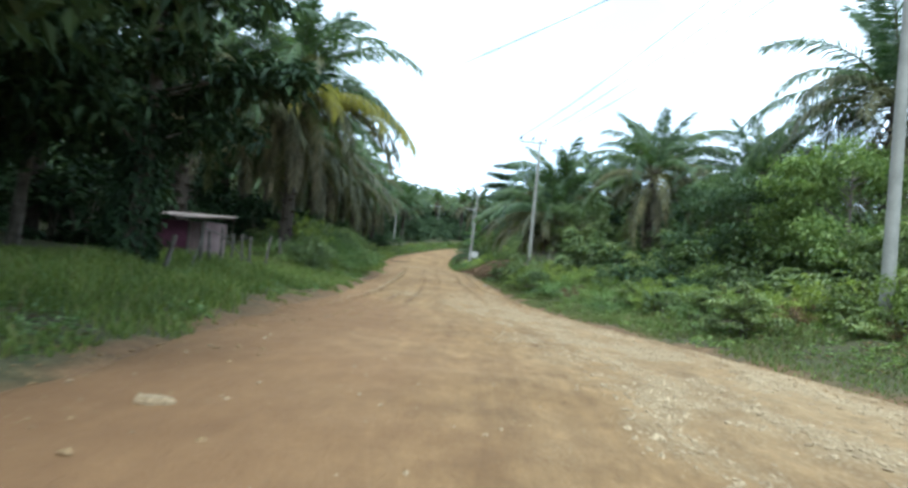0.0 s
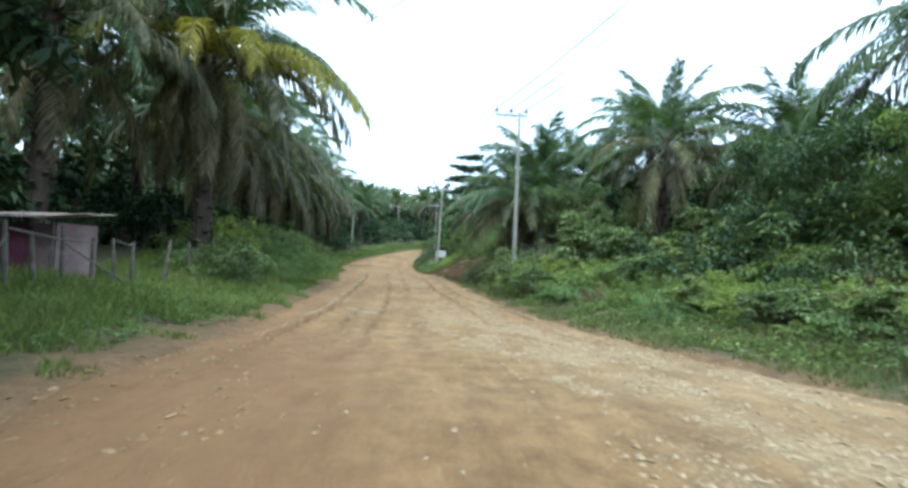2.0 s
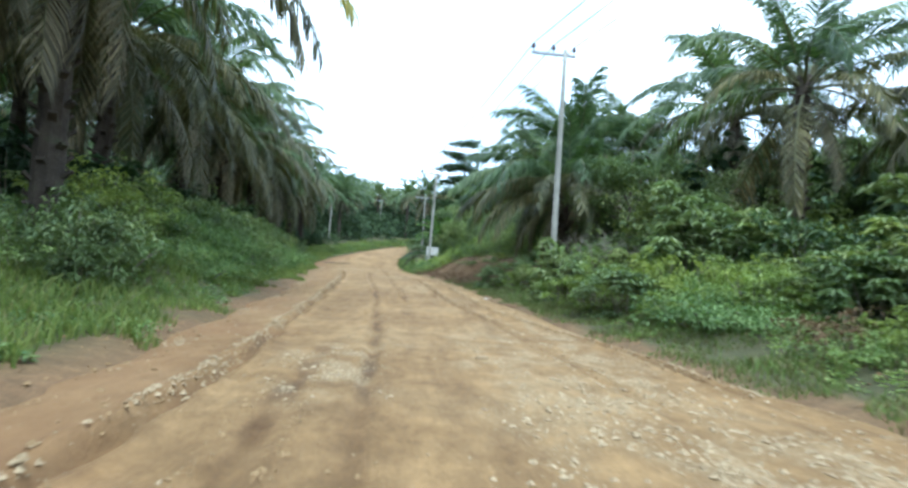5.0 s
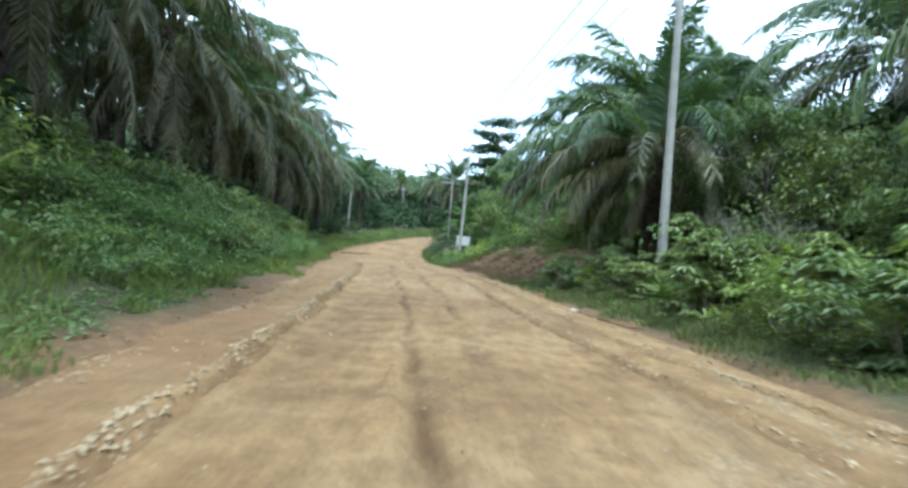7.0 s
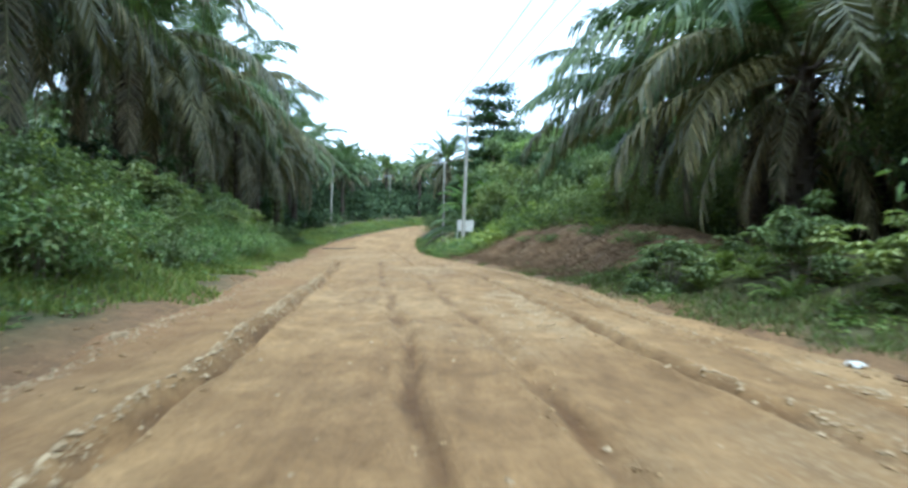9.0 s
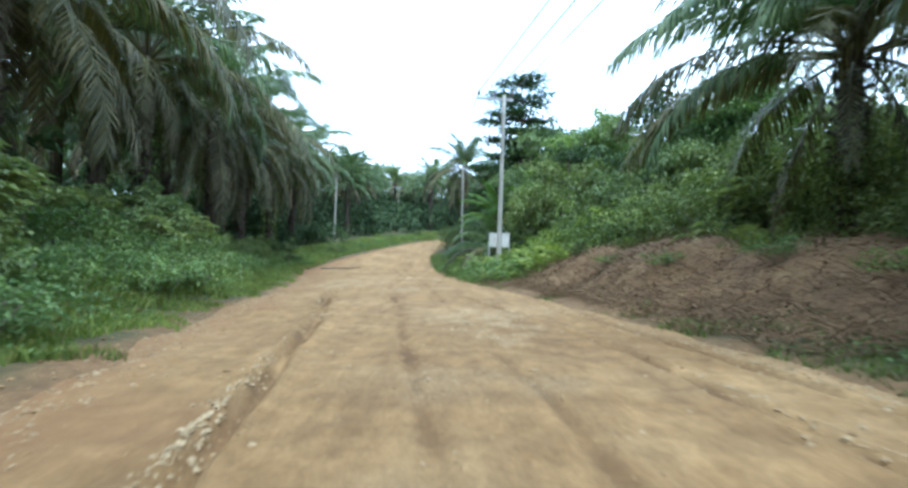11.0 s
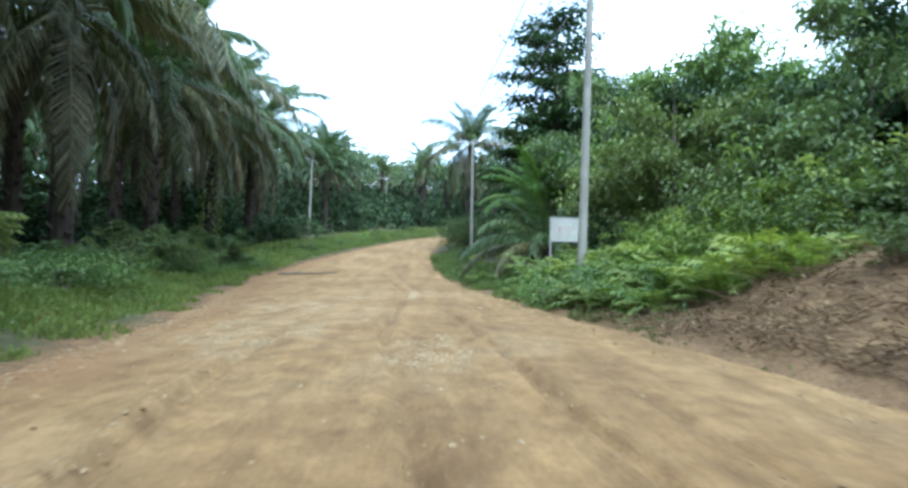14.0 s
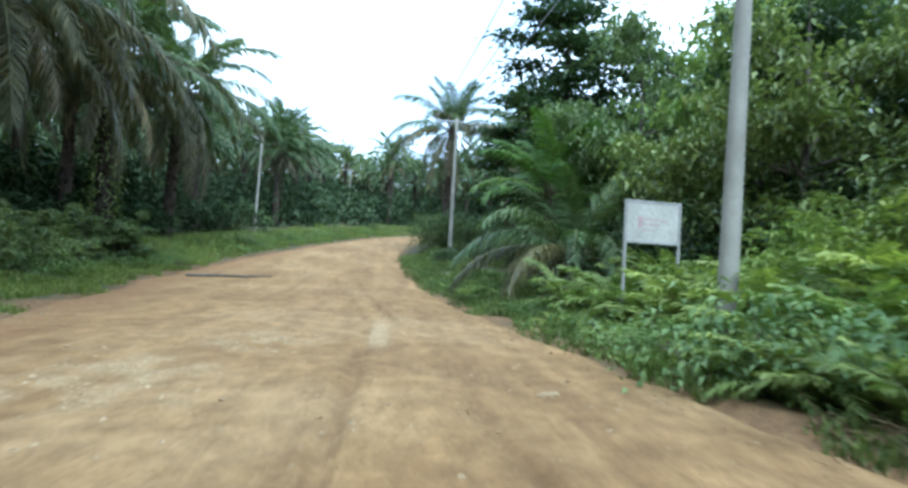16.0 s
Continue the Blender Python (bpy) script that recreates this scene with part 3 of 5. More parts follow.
def palm(x, y, crown_z, seed, count=36, scale=1.0, skirt=6, yellow=(), arch=(), young=False, vine=0.0, label="tall oil palm with a drooping dark green crown", group="roadside oil palms"):
    """An oil palm whose crown springs at height crown_z; its fronds are parts."""
    r = random.Random(seed)
    z0 = ground_z(x, y)
    trunk, top = min(TRUNKS, key=lambda q: abs(q[1].z * scale - (crown_z - z0)))
    stretch = (crown_z - z0) / (top.z * scale)
    thing = tagged(new("oil_palm"), label, "palm tree", group)
    spin = r.uniform(0, 360)
    thing.matrix_basis = pose(x, y, z0, 0, 0, spin) @ Matrix.Scale(scale, 4)
    for a in yellow:
        m = Matrix.Translation((top.x, top.y, top.z * stretch - 1.3)) @ Matrix.Rotation(radians(a - spin), 4, "Z") @ Matrix.Translation((0.25, 0, 0))
        put("frond", FROND_YELLOW, thing, m, "yellowed frond")
    for j, a in enumerate(arch):
        m = Matrix.Translation((top.x, top.y, top.z * stretch - 0.2)) @ Matrix.Rotation(radians(a - spin), 4, "Z") @ Matrix.Translation((0.25, 0, 0))
        put("frond", FROND_ARCH[j % 2], thing, m)
    put("trunk", trunk, thing, Matrix.Diagonal((1, 1, stretch, 1)))
    if vine:
        b = Build()
        for _ in range(900):
            a, z = r.uniform(0, 6.28), vine * r.random() ** 0.8
            o = 0.34 + abs(r.gauss(0, 0.16))
            out = Vector((math.cos(a), math.sin(a), 0))
            b.leaf(out * o + Vector((0, 0, z)), (out * 0.6 + Vector((r.gauss(0, 0.4), r.gauss(0, 0.4), r.uniform(-0.9, 0.1)))).normalized(), Vector((0, 0, 1)), r.uniform(0.12, 0.24), r.uniform(0.07, 0.13), 0, 0.2)
        put("vine", b.data("vine", [M_LEAF]), thing, None, "green climber clothing the trunk")["kind"] = "stuff"
    start = r.uniform(0, 6.28)
    count = round(count * 0.95)
    for k in range(count):
        f = k / (count - 1)
        tier = min(4, int(f * 5.0))
        data = FRONDS_YOUNG[tier // 2] if young else FRONDS[tier][k % 2]
        az = start + k * 2.39996 + r.uniform(-0.2, 0.2)
        off = Vector((top.x, top.y, top.z * stretch - 0.5 * f))
        m = Matrix.Translation(off) @ Matrix.Rotation(az, 4, "Z") @ Matrix.Rotation(r.uniform(-0.2, 0.2), 4, "Y") @ Matrix.Rotation(r.uniform(-0.35, 0.35), 4, "X") @ Matrix.Translation((0.16 + 0.16 * f, 0, 0)) @ Matrix.Scale(r.uniform(0.8, 1.1), 4)
        put("frond", data, thing, m)
    for k in range(skirt):
        az = start + k * 6.2832 / max(skirt, 1) + r.uniform(-0.3, 0.3)
        m = Matrix.Translation((top.x, top.y, top.z * stretch - 0.7)) @ Matrix.Rotation(az, 4, "Z") @ Matrix.Rotation(r.uniform(-0.05, 0.35), 4, "Y") @ Matrix.Translation((0.3, 0, 0)) @ Matrix.Scale(r.uniform(0.6, 1.08), 4)
        put("frond", FROND_OLD[k % 3], thing, m, "old frond turned grey-brown" if k % 3 < 2 else "")
    return thing


def far_palm_meshes(seed, leaflets=24, width=0.15):
    r = random.Random(seed)
    t = Build()
    t.tube([(0, 0, -1.0), (0, 0, 3), (0.1, 0, 7)], [0.36, 0.30, 0.27], 7)
    b = Build()
    tiers = [(4.5, 80, 48, 0.5), (5.5, 62, 76, 0.6), (5.8, 42, 84, 0.7), (5.4, 22, 78, 0.8), (4.6, 0, 60, 0.9)]
    for k in range(30):
        ln, inc, cur, dr = tiers[min(4, k * 5 // 30)]
        frond(b, ln * r.uniform(0.9, 1.1), inc + r.uniform(-8, 8), cur, leaflets, 1.0, width, dr, seed * 50 + k, (0.1, 0, 7 - 0.5 * k / 30), k * 2.39996, (0, 1), 6)
    for k in range(3):
        frond(b, 3.6, -30, 50, leaflets, 0.85, width, 0.9, seed * 50 + 40 + k, (0.1, 0, 6.5), k * 2.1, (2, 1), 5)
    return t.data("trunk", [M_TRUNK]), b.data("crown", [M_PALM, M_RACHIS, M_PALM_DRY])


FAR_PALMS = [far_palm_meshes(s) for s in (3, 4, 5)]
DISTANT_PALMS = [far_palm_meshes(s, 13, 0.24) for s in (6, 7, 8)]


def far_palm(x, y, height, seed, turn, label="oil palm of the plantation with a dense green crown", group="plantation palms"):
    t, c = (DISTANT_PALMS if y > 112 or x > 24 or x < -32 else FAR_PALMS)[seed % 3]
    thing = tagged(new("oil_palm"), label, "palm tree", group)
    z0 = ground_z(x, y)
    s = height / 7.0
    thing.matrix_basis = pose(x, y, z0, 0, 0, turn)
    put("trunk", t, thing, Matrix.Diagonal((1, 1, s, 1)))
    put("crown", c, thing, Matrix.Translation((0, 0, 7 * (s - 1))))
    return thing


# palms along the road
palm(-8.9, 19.8, 10.0, 101, 44, 1.12, 14, (-32, -14, 4, -55, -72, -100), label="oil palm with yellowing fronds hanging over the verge")
palm(-12.6, 15.8, 9.6, 102, 40, 1.1, 9)
palm(-12.4, 27.5, 9.0, 103, 38, 1.08, 5)
palm(-13.0, 35.5, 9.2, 104, 38, 1.08, 7, vine=6.5)
palm(-14.0, 43.5, 9.2, 105, 38, 1.08, 7)
palm(-14.8, 52.0, 9.4, 106, 38, 1.08, 7, vine=5.5)
palm(-15.6, 60.5, 9.6, 107, 40, 1.12, 9)
palm(-17.2, 69.0, 10.0, 108, 40, 1.12, 9)
palm(-18.0, 78.0, 10.6, 109, 40, 1.15, 8, vine=6.0)
palm(-18.6, 87.0, 11.6, 119, 40, 1.15, 8)
for k, (x, y, z) in enumerate(((-16.6, 31.0, 9.6), (-17.4, 39.5, 9.8), (-18.4, 47.8, 10.0), (-19.4, 56.4, 10.2), (-20.4, 65.0, 10.6), (-21.6, 74.0, 11.2), (-22.2, 82.5, 11.8))):
    palm(x, y, z, 130 + k, 32, 1.05, 2, label="tall oil palm standing in the second row")
palm(-17.0, 112.0, 13.6, 120, 36, 1.05, 8)
palm(11.2, 23.2, 7.7, 110, 24, 0.88, 7, label="oil palm with an open feathery crown above the scrub")
palm(16.4, 11.8, 9.0, 111, 36, 1.0, 10)
palm(16.0, 20.6, 7.0, 112, 32, 0.85, 5)
palm(6.7, 34.2, 5.5, 113, 34, 1.0, 8, (), (185, 205, 150, 240, 262, 172, 218), label="oil palm with low fronds arching towards the road")
palm(12.6, 39.0, 8.4, 114, 36, 1.0, 6)
palm(13.6, 31.0, 9.2, 123, 36, 1.0, 6)
palm(7.3, 43.6, 6.8, 115, 32, 1.0, 4, (), (180, 162, 200))
palm(7.8, 37.6, 8.2, 124, 36, 1.0, 3)
palm(-0.6, 92.5, 12.0, 116, 28, 0.92, 10)
palm(1.2, 67.6, 2.0, 121, 14, 0.70, 2, (), (150, 176, 198, 222, 250), label="young low oil palm behind the sign board")
palm(1.5, 71.5, 4.4, 122, 20, 0.72, 2, young=True, label="young light green oil palm behind the sign board")
palm(6.0, 90.0, 10.4, 117, 36, 1.0, 6)

for k in range(11):
    yy = 0 + 9.0 * k
    for row in (1, 2, 3, 4):
        xx = edge(LEFT, yy) - 6.0 - 8.2 * row + rng.uniform(-0.8, 0.8)
        far_palm(xx, yy + 4.5 * (row % 2) + rng.uniform(-1, 1), rng.uniform(8.2, 10.5), k + row, rng.uniform(0, 360))
    for row in ((3, 4) if yy < 40 else (2, 3, 4)):
        xx = edge(RIGHT, yy) + 5.0 + 8.0 * row + rng.uniform(-0.8, 0.8)
        if not (48 < yy < 75 and row == 2):
            far_palm(xx, yy + 4.5 * (row % 2) + rng.uniform(-1, 1), rng.uniform(5.2, 6.8) if yy < 30 else rng.uniform(6.2, 8.0), k + row + 1, rng.uniform(0, 360))
for k in range(11):
    for j in range(12):
        xx = -52 + 8.6 * j + 4.3 * (k % 2) + rng.uniform(-1.2, 1.2)
        yy = 94 + 7.8 * k + rng.uniform(-1.2, 1.2)
        d, side = outside(xx, yy)
        if yy > 128:
            d = 9
        clear = abs(xx - (-4.5 - 0.083 * (yy - 51))) > 3.0 or yy > 141
        if clear and d > 7.0 and (side < 0 or xx > 6 or yy > 128):
            far_palm(xx, yy, rng.uniform(7.5, 10.5) + 0.02 * max(0, yy - 110), k * 3 + j, rng.uniform(0, 360))

# ---- shrubs, ferns, trees ----


def shrub_meshes(seed, radius, height, leaves, size, mat, style="broad"):
    """Stems and leaves of a shrub of about that half-width and height."""
    r = random.Random(seed)
    st, lf = Build(), Build()
    tips = []
    for k in range(10):
        a, o = r.uniform(0, 6.283), radius * r.uniform(0.1, 0.95)
        top = Vector((math.cos(a) * o, math.sin(a) * o, height * r.uniform(0.55, 1.0) * (1 - 0.35 * (o / radius) ** 2)))
        base = Vector((math.cos(a) * o * 0.35, math.sin(a) * o * 0.35, -0.2))
        mid = base.lerp(top, 0.55) + Vector((r.uniform(-0.1, 0.1), r.uniform(-0.1, 0.1), 0.1 * height))
        st.tube([base, mid, top], [0.022, 0.014, 0.006], 4, 0, False)
        tips += [(base, mid, top)]
    sprays = []
    for k in range(max(24, leaves // 16)):
        base, mid, top = r.choice(tips)
        f = r.random() ** 0.6
        p = mid.lerp(top, f * 1.04) if r.random() < 0.75 else base.lerp(mid, 0.25 + 0.75 * f)
        spread = radius * 0.40
        p = p + Vector((r.gauss(0, spread), r.gauss(0, spread), r.gauss(0, height * 0.13)))
        sprays.append((p, r.uniform(0.7, 1.3)))
    for k in range(leaves):
        if style == "whorl":
            p = sprays[k % len(sprays)][0] + Vector((r.gauss(0, 0.12), r.gauss(0, 0.12), r.gauss(0, 0.10)))
        else:
            c, grow = r.choice(sprays)
            s = radius * 0.085 * grow
            p = c + Vector((r.gauss(0, s), r.gauss(0, s), r.gauss(0, s * 0.8)))
        p.z = max(p.z, 0.05)
        if style == "whorl":
            c = p
            for j in range(7):
                a = j * 0.8976 + r.uniform(-0.2, 0.2)
                d = Vector((math.cos(a), math.sin(a), r.uniform(-0.15, 0.25))).normalized()
                lf.leaf(c, d, Vector((0, 0, 1)), size * r.uniform(0.8, 1.15), size * 0.30, 0, 0.3)
        else:
            out = Vector((p.x, p.y, 0)).normalized() if p.x or p.y else Vector((1, 0, 0))
            d = (out * r.uniform(0.0, 0.9) + Vector((r.gauss(0, 0.6), r.gauss(0, 0.6), r.uniform(-0.55, 0.5)))).normalized()
            w = 0.46 if style == "broad" else 0.28
            lf.leaf(p, d, Vector((r.gauss(0, 0.35), r.gauss(0, 0.35), 1)).normalized(), size * r.uniform(0.6, 1.25), size * w * r.uniform(0.8, 1.2), 0, 0.28)
    return st.data("stem", [M_STEM]), lf.data("foliage", [mat])


def fern_meshes(seed, length, mat=M_LEAF_BRIGHT, count=16):
    r = random.Random(seed)
    b = Build()
    for k in range(count):
        ln = length * r.uniform(0.7, 1.15)
        frond(b, ln, r.uniform(35, 82), r.uniform(45, 95), 28, 0.19 * ln, 0.030 * ln, 0.35, seed * 40 + k, (r.uniform(-0.12, 0.12), r.uniform(-0.12, 0.12), 0), k * 2.39996, (0, 1), 5)
    return b.data("fronds", [mat, M_RACHIS])


SHRUBS = {
    "broad": [shrub_meshes(s, 1.0, 1.6, 1500, 0.145, M_LEAF) for s in (31, 32, 33)],
    "dark": [shrub_meshes(s, 1.1, 2.0, 1300, 0.18, M_LEAF_DARK) for s in (34, 35)],
    "narrow": [shrub_meshes(s, 0.9, 1.5, 1400, 0.16, M_LEAF_BRIGHT, "narrow") for s in (36, 37)],
    "whorl": [shrub_meshes(s, 0.95, 1.7, 230, 0.27, M_LEAF_PALE, "whorl") for s in (38, 39, 50)],
    "tall": [shrub_meshes(s, 1.9, 3.2, 3600, 0.17, M_LEAF) for s in (43, 44)],
    "tall_dark": [shrub_meshes(s, 2.0, 3.4, 3200, 0.20, M_LEAF_DARK) for s in (45,)],
    # leaves carry the shade below the palms in their colour
    "under": [shrub_meshes(s, 1.1, 2.0, 520, 0.32, M_LEAF_SHADED) for s in (46, 47)],
    "withered": [shrub_meshes(s, 0.9, 1.1, 700, 0.15, M_DEAD, "narrow") for s in (48, 49)],
    "tall_weed": [shrub_meshes(s, 0.95, 1.7, 1500, 0.19, M_LEAF_BRIGHT, "narrow") for s in (56, 57)],
    "creeper": [shrub_meshes(s, 1.15, 0.85, 1250, 0.115, M_LEAF_GREY) for s in (40, 41, 42)],
}
FERNS = [fern_meshes(s, 1.0) for s in (51, 52, 53)]
SHRUB_LABEL = {
    "broad": ("dense green broadleaf shrub on the roadside bank", "broadleaf_shrub"),
    "dark": ("dark green thicket shrub under the palms", "thicket_shrub"),
    "narrow": ("light green shrub with narrow leaves", "leafy_shrub"),
    "whorl": ("pale green shrub with star-shaped leaf whorls", "umbrella_leaf_shrub"),
    "tall": ("tall dense green broadleaf shrub behind the verge", "tall_shrub"),
    "tall_dark": ("tall dark green thicket shrub under the palms", "tall_thicket"),
    "under": ("undergrowth below the palms, shade put into its leaf colour", "undergrowth_shrub"),
    "withered": ("withered brown shrub among the roadside scrub", "withered_shrub"),
    "tall_weed": ("tall light green weeds crowding beside the sign", "tall_weed"),
    "creeper": ("low mat of small-leaved green creeper", "creeper_mat"),
}


def shrub(kind, x, y, scale, tall=1.0, sink=0.05):
    if scale > 1.4 and kind in ("broad", "dark") and y < 95:
        kind, scale = ("tall" if kind == "broad" else "tall_dark"), scale / 1.9
    k = int(rng.integers(0, len(SHRUBS[kind])))
    label, name = SHRUB_LABEL[kind]
    st, lf = SHRUBS[kind][k]
    thing = tagged(new(name), label, "shrub", "roadside scrub")
    thing.matrix_basis = pose(x, y, ground_z(x, y) - sink, 0, 0, rng.uniform(0, 360)) @ Matrix.Diagonal((scale, scale, scale * tall, 1))
    put("stem", st, thing)["kind"] = "stuff"
    put("foliage", lf, thing)["kind"] = "stuff"
    return thing


def fern(x, y, scale):
    thing = tagged(put("fern", FERNS[int(rng.integers(0, 3))]), "bright green fern clump with arching fronds", "fern", "roadside ferns")
    thing.matrix_basis = pose(x, y, ground_z(x, y) - 0.03, 0, 0, rng.uniform(0, 360)) @ Matrix.Scale(scale, 4)
    return thing


def pick(weights):
    keys = list(weights)
    w = np.array([weights[k] for k in keys], float)
    return keys[int(rng.choice(len(keys), p=w / w.sum()))]


def strip(side, y0, y1, d0, d1, per_m, weights, size, tall=(0.8, 1.2)):
    """Shrubs scattered on a strip beside the road, d0 to d1 metres beyond its edge."""
    for _ in range(int((y1 - y0) * per_m)):
        y = rng.uniform(y0, y1)
        d = rng.uniform(d0, d1)
        x = edge(LEFT, y) - d if side < 0 else edge(RIGHT, y) + d
        kind = pick(weights)
        s = rng.uniform(*size)
        if -13.6 < x < -6.6 and 2.5 < y < 16:
            continue
        if 57.0 < y < 63.0 and x < 0.25:
            s = min(s, 0.6)
        if side > 0 and 64 < y < 90 and d < 5.5:
            s = min(s, 0.5)
        if kind == "fern":
            fern(x, y, s * 0.9)
        else:
            shrub(kind, x, y, s, rng.uniform(*tall))


# left verge
strip(-1, -6, 6, 4.5, 9.0, 0.8, {"broad": 1, "dark": 2}, (0.5, 1.0))
strip(-1, 17, 24, 2.2, 4.2, 1.6, {"creeper": 3, "broad": 2, "fern": 1}, (0.7, 1.0))
strip(-1, 22, 46, 1.6, 3.4, 2.2, {"creeper": 5, "broad": 1.2, "fern": 0.6}, (0.7, 1.1))
strip(-1, 20, 50, 3.2, 6.0, 2.6, {"creeper": 5, "broad": 1.4, "narrow": 1.2, "whorl": 1}, (0.8, 1.15))
strip(-1, 38, 76, 2.8, 5.0, 1.2, {"whorl": 3, "creeper": 1}, (0.9, 1.2), (0.8, 1.1))
strip(-1, 42, 76, 2.5, 5.6, 2.2, {"creeper": 3.5, "broad": 0.8, "whorl": 2.6, "narrow": 0.8}, (0.7, 1.1))
strip(-1, 74, 118, 1.5, 5.0, 1.8, {"creeper": 4, "broad": 1}, (0.7, 1.0), (0.5, 0.75))
# undergrowth in shade colour darkens the gaps behind the palms
strip(-1, 6, 100, 6.0, 11.0, 1.0, {"under": 3, "dark": 1}, (0.9, 1.5))
# right verge
strip(1, -9, 3, 3.0, 5.0, 1.4, {"whorl": 1, "narrow": 1, "fern": 1.5, "creeper": 3, "withered": 1}, (0.4, 0.65), (0.6, 1.0))
strip(1, 3, 20, 2.0, 4.6, 2.6, {"broad": 0.6, "whorl": 1.8, "narrow": 1.6, "fern": 1.8, "creeper": 2, "withered": 1.0}, (0.5, 0.85), (0.7, 1.2))
strip(1, -9, 22, 4.6, 8.0, 2.3, {"broad": 1.2, "dark": 0.7, "whorl": 3.0, "narrow": 1.6, "creeper": 1, "withered": 1.2}, (0.75, 1.3))
strip(1, 0, 26, 7.5, 12.0, 1.6, {"broad": 1.6, "dark": 1.4, "narrow": 1.4, "whorl": 3.0}, (1.3, 2.0))
strip(1, 26, 33, 1.2, 3.4, 2.4, {"fern": 6, "whorl": 1.5}, (0.55, 0.85))
strip(1, 18, 27, 1.6, 4.2, 2.8, {"broad": 0.4, "creeper": 4, "whorl": 1.2, "narrow": 3, "fern": 3}, (0.65, 1.1))
for x, y, s in ((11.2, 1.4, 0.9), (10.6, 2.4, 0.85), (11.6, 0.4, 0.9), (11.4, 3.2, 1.0)):
    shrub(pick({"broad": 1, "whorl": 1, "narrow": 1}), x, y, s, 1.1)
strip(1, 22, 30, 4.5, 9.0, 1.5, {"broad": 2, "creeper": 1, "whorl": 2, "narrow": 1}, (1.1, 1.9))
strip(1, 54.0, 63, 0.9, 2.6, 4.0, {"fern": 7, "creeper": 0.8}, (1.0, 1.5))
strip(1, 52, 64, 2.0, 5.0, 4.0, {"fern": 1}, (1.3, 2.2))
strip(1, 40, 66, 6.0, 11.0, 1.8, {"broad": 3, "narrow": 1.6, "whorl": 1.2}, (1.5, 2.4))
for x, y, s in ((0.7, 59.6, 1.6), (1.5, 60.0, 1.7), (0.5, 57.4, 1.3), (1.2, 58.2, 1.7), (2.2, 59.0, 1.8), (0.1, 55.8, 1.2), (1.0, 56.4, 1.6), (2.0, 57.2, 1.8), (3.0, 58.0, 1.9), (1.0, 54.8, 1.4), (1.9, 55.4, 1.7), (2.9, 56.0, 1.9), (3.6, 54.6, 1.6), (2.6, 54.0, 1.4), (4.0, 56.8, 1.8), (0.4, 54.4, 1.0), (3.8, 59.4, 1.9), (1.6, 53.6, 1.2)):
    fern(x, y, s)
for x, y, s in ((1.9, 58.6, 1.0), (2.6, 59.8, 1.2), (3.4, 58.4, 1.3), (2.4, 56.4, 1.1), (3.2, 55.4, 1.2), (4.4, 58.0, 1.5), (4.2, 55.8, 1.4), (5.2, 57.0, 1.6), (5.0, 60.6, 1.5), (3.6, 61.4, 1.3)):
    shrub("tall_weed", x, y, s, 1.0)
strip(1, 63, 74, 0.8, 2.2, 1.2, {"fern": 2, "creeper": 2}, (0.5, 0.8))
strip(1, 63, 76, 4.5, 8.0, 1.5, {"broad": 3, "dark": 2}, (1.0, 1.6))
strip(1, 76, 100, 2.0, 8.0, 1.5, {"broad": 3, "dark": 2, "narrow": 1}, (1.0, 1.8))



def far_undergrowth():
    """Bushes between the far palms, shade put into their colour, too many to tell apart."""
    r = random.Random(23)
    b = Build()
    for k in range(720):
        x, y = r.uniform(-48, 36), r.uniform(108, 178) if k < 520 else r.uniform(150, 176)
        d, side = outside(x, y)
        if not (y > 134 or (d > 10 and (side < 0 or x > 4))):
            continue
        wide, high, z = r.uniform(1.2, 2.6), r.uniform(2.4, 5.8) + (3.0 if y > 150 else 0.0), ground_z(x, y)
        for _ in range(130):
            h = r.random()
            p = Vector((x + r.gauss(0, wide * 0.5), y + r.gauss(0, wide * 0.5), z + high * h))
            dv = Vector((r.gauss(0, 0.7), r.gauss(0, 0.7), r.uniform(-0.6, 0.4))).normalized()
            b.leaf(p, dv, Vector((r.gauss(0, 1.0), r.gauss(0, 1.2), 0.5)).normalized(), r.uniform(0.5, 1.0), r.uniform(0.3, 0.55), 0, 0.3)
    tagged(put("far_undergrowth", b.data("far_undergrowth", [M_LEAF_SHADED])), "bushes between the plantation palms, coloured dark to stand for shade", "undergrowth", kind="stuff")


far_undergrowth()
# shade-coloured undergrowth fills the dark space behind both verges
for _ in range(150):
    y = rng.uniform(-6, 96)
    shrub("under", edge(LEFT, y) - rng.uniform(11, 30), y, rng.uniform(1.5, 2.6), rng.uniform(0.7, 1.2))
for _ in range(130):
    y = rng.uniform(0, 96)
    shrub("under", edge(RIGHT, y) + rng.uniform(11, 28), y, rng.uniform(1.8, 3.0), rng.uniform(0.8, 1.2))


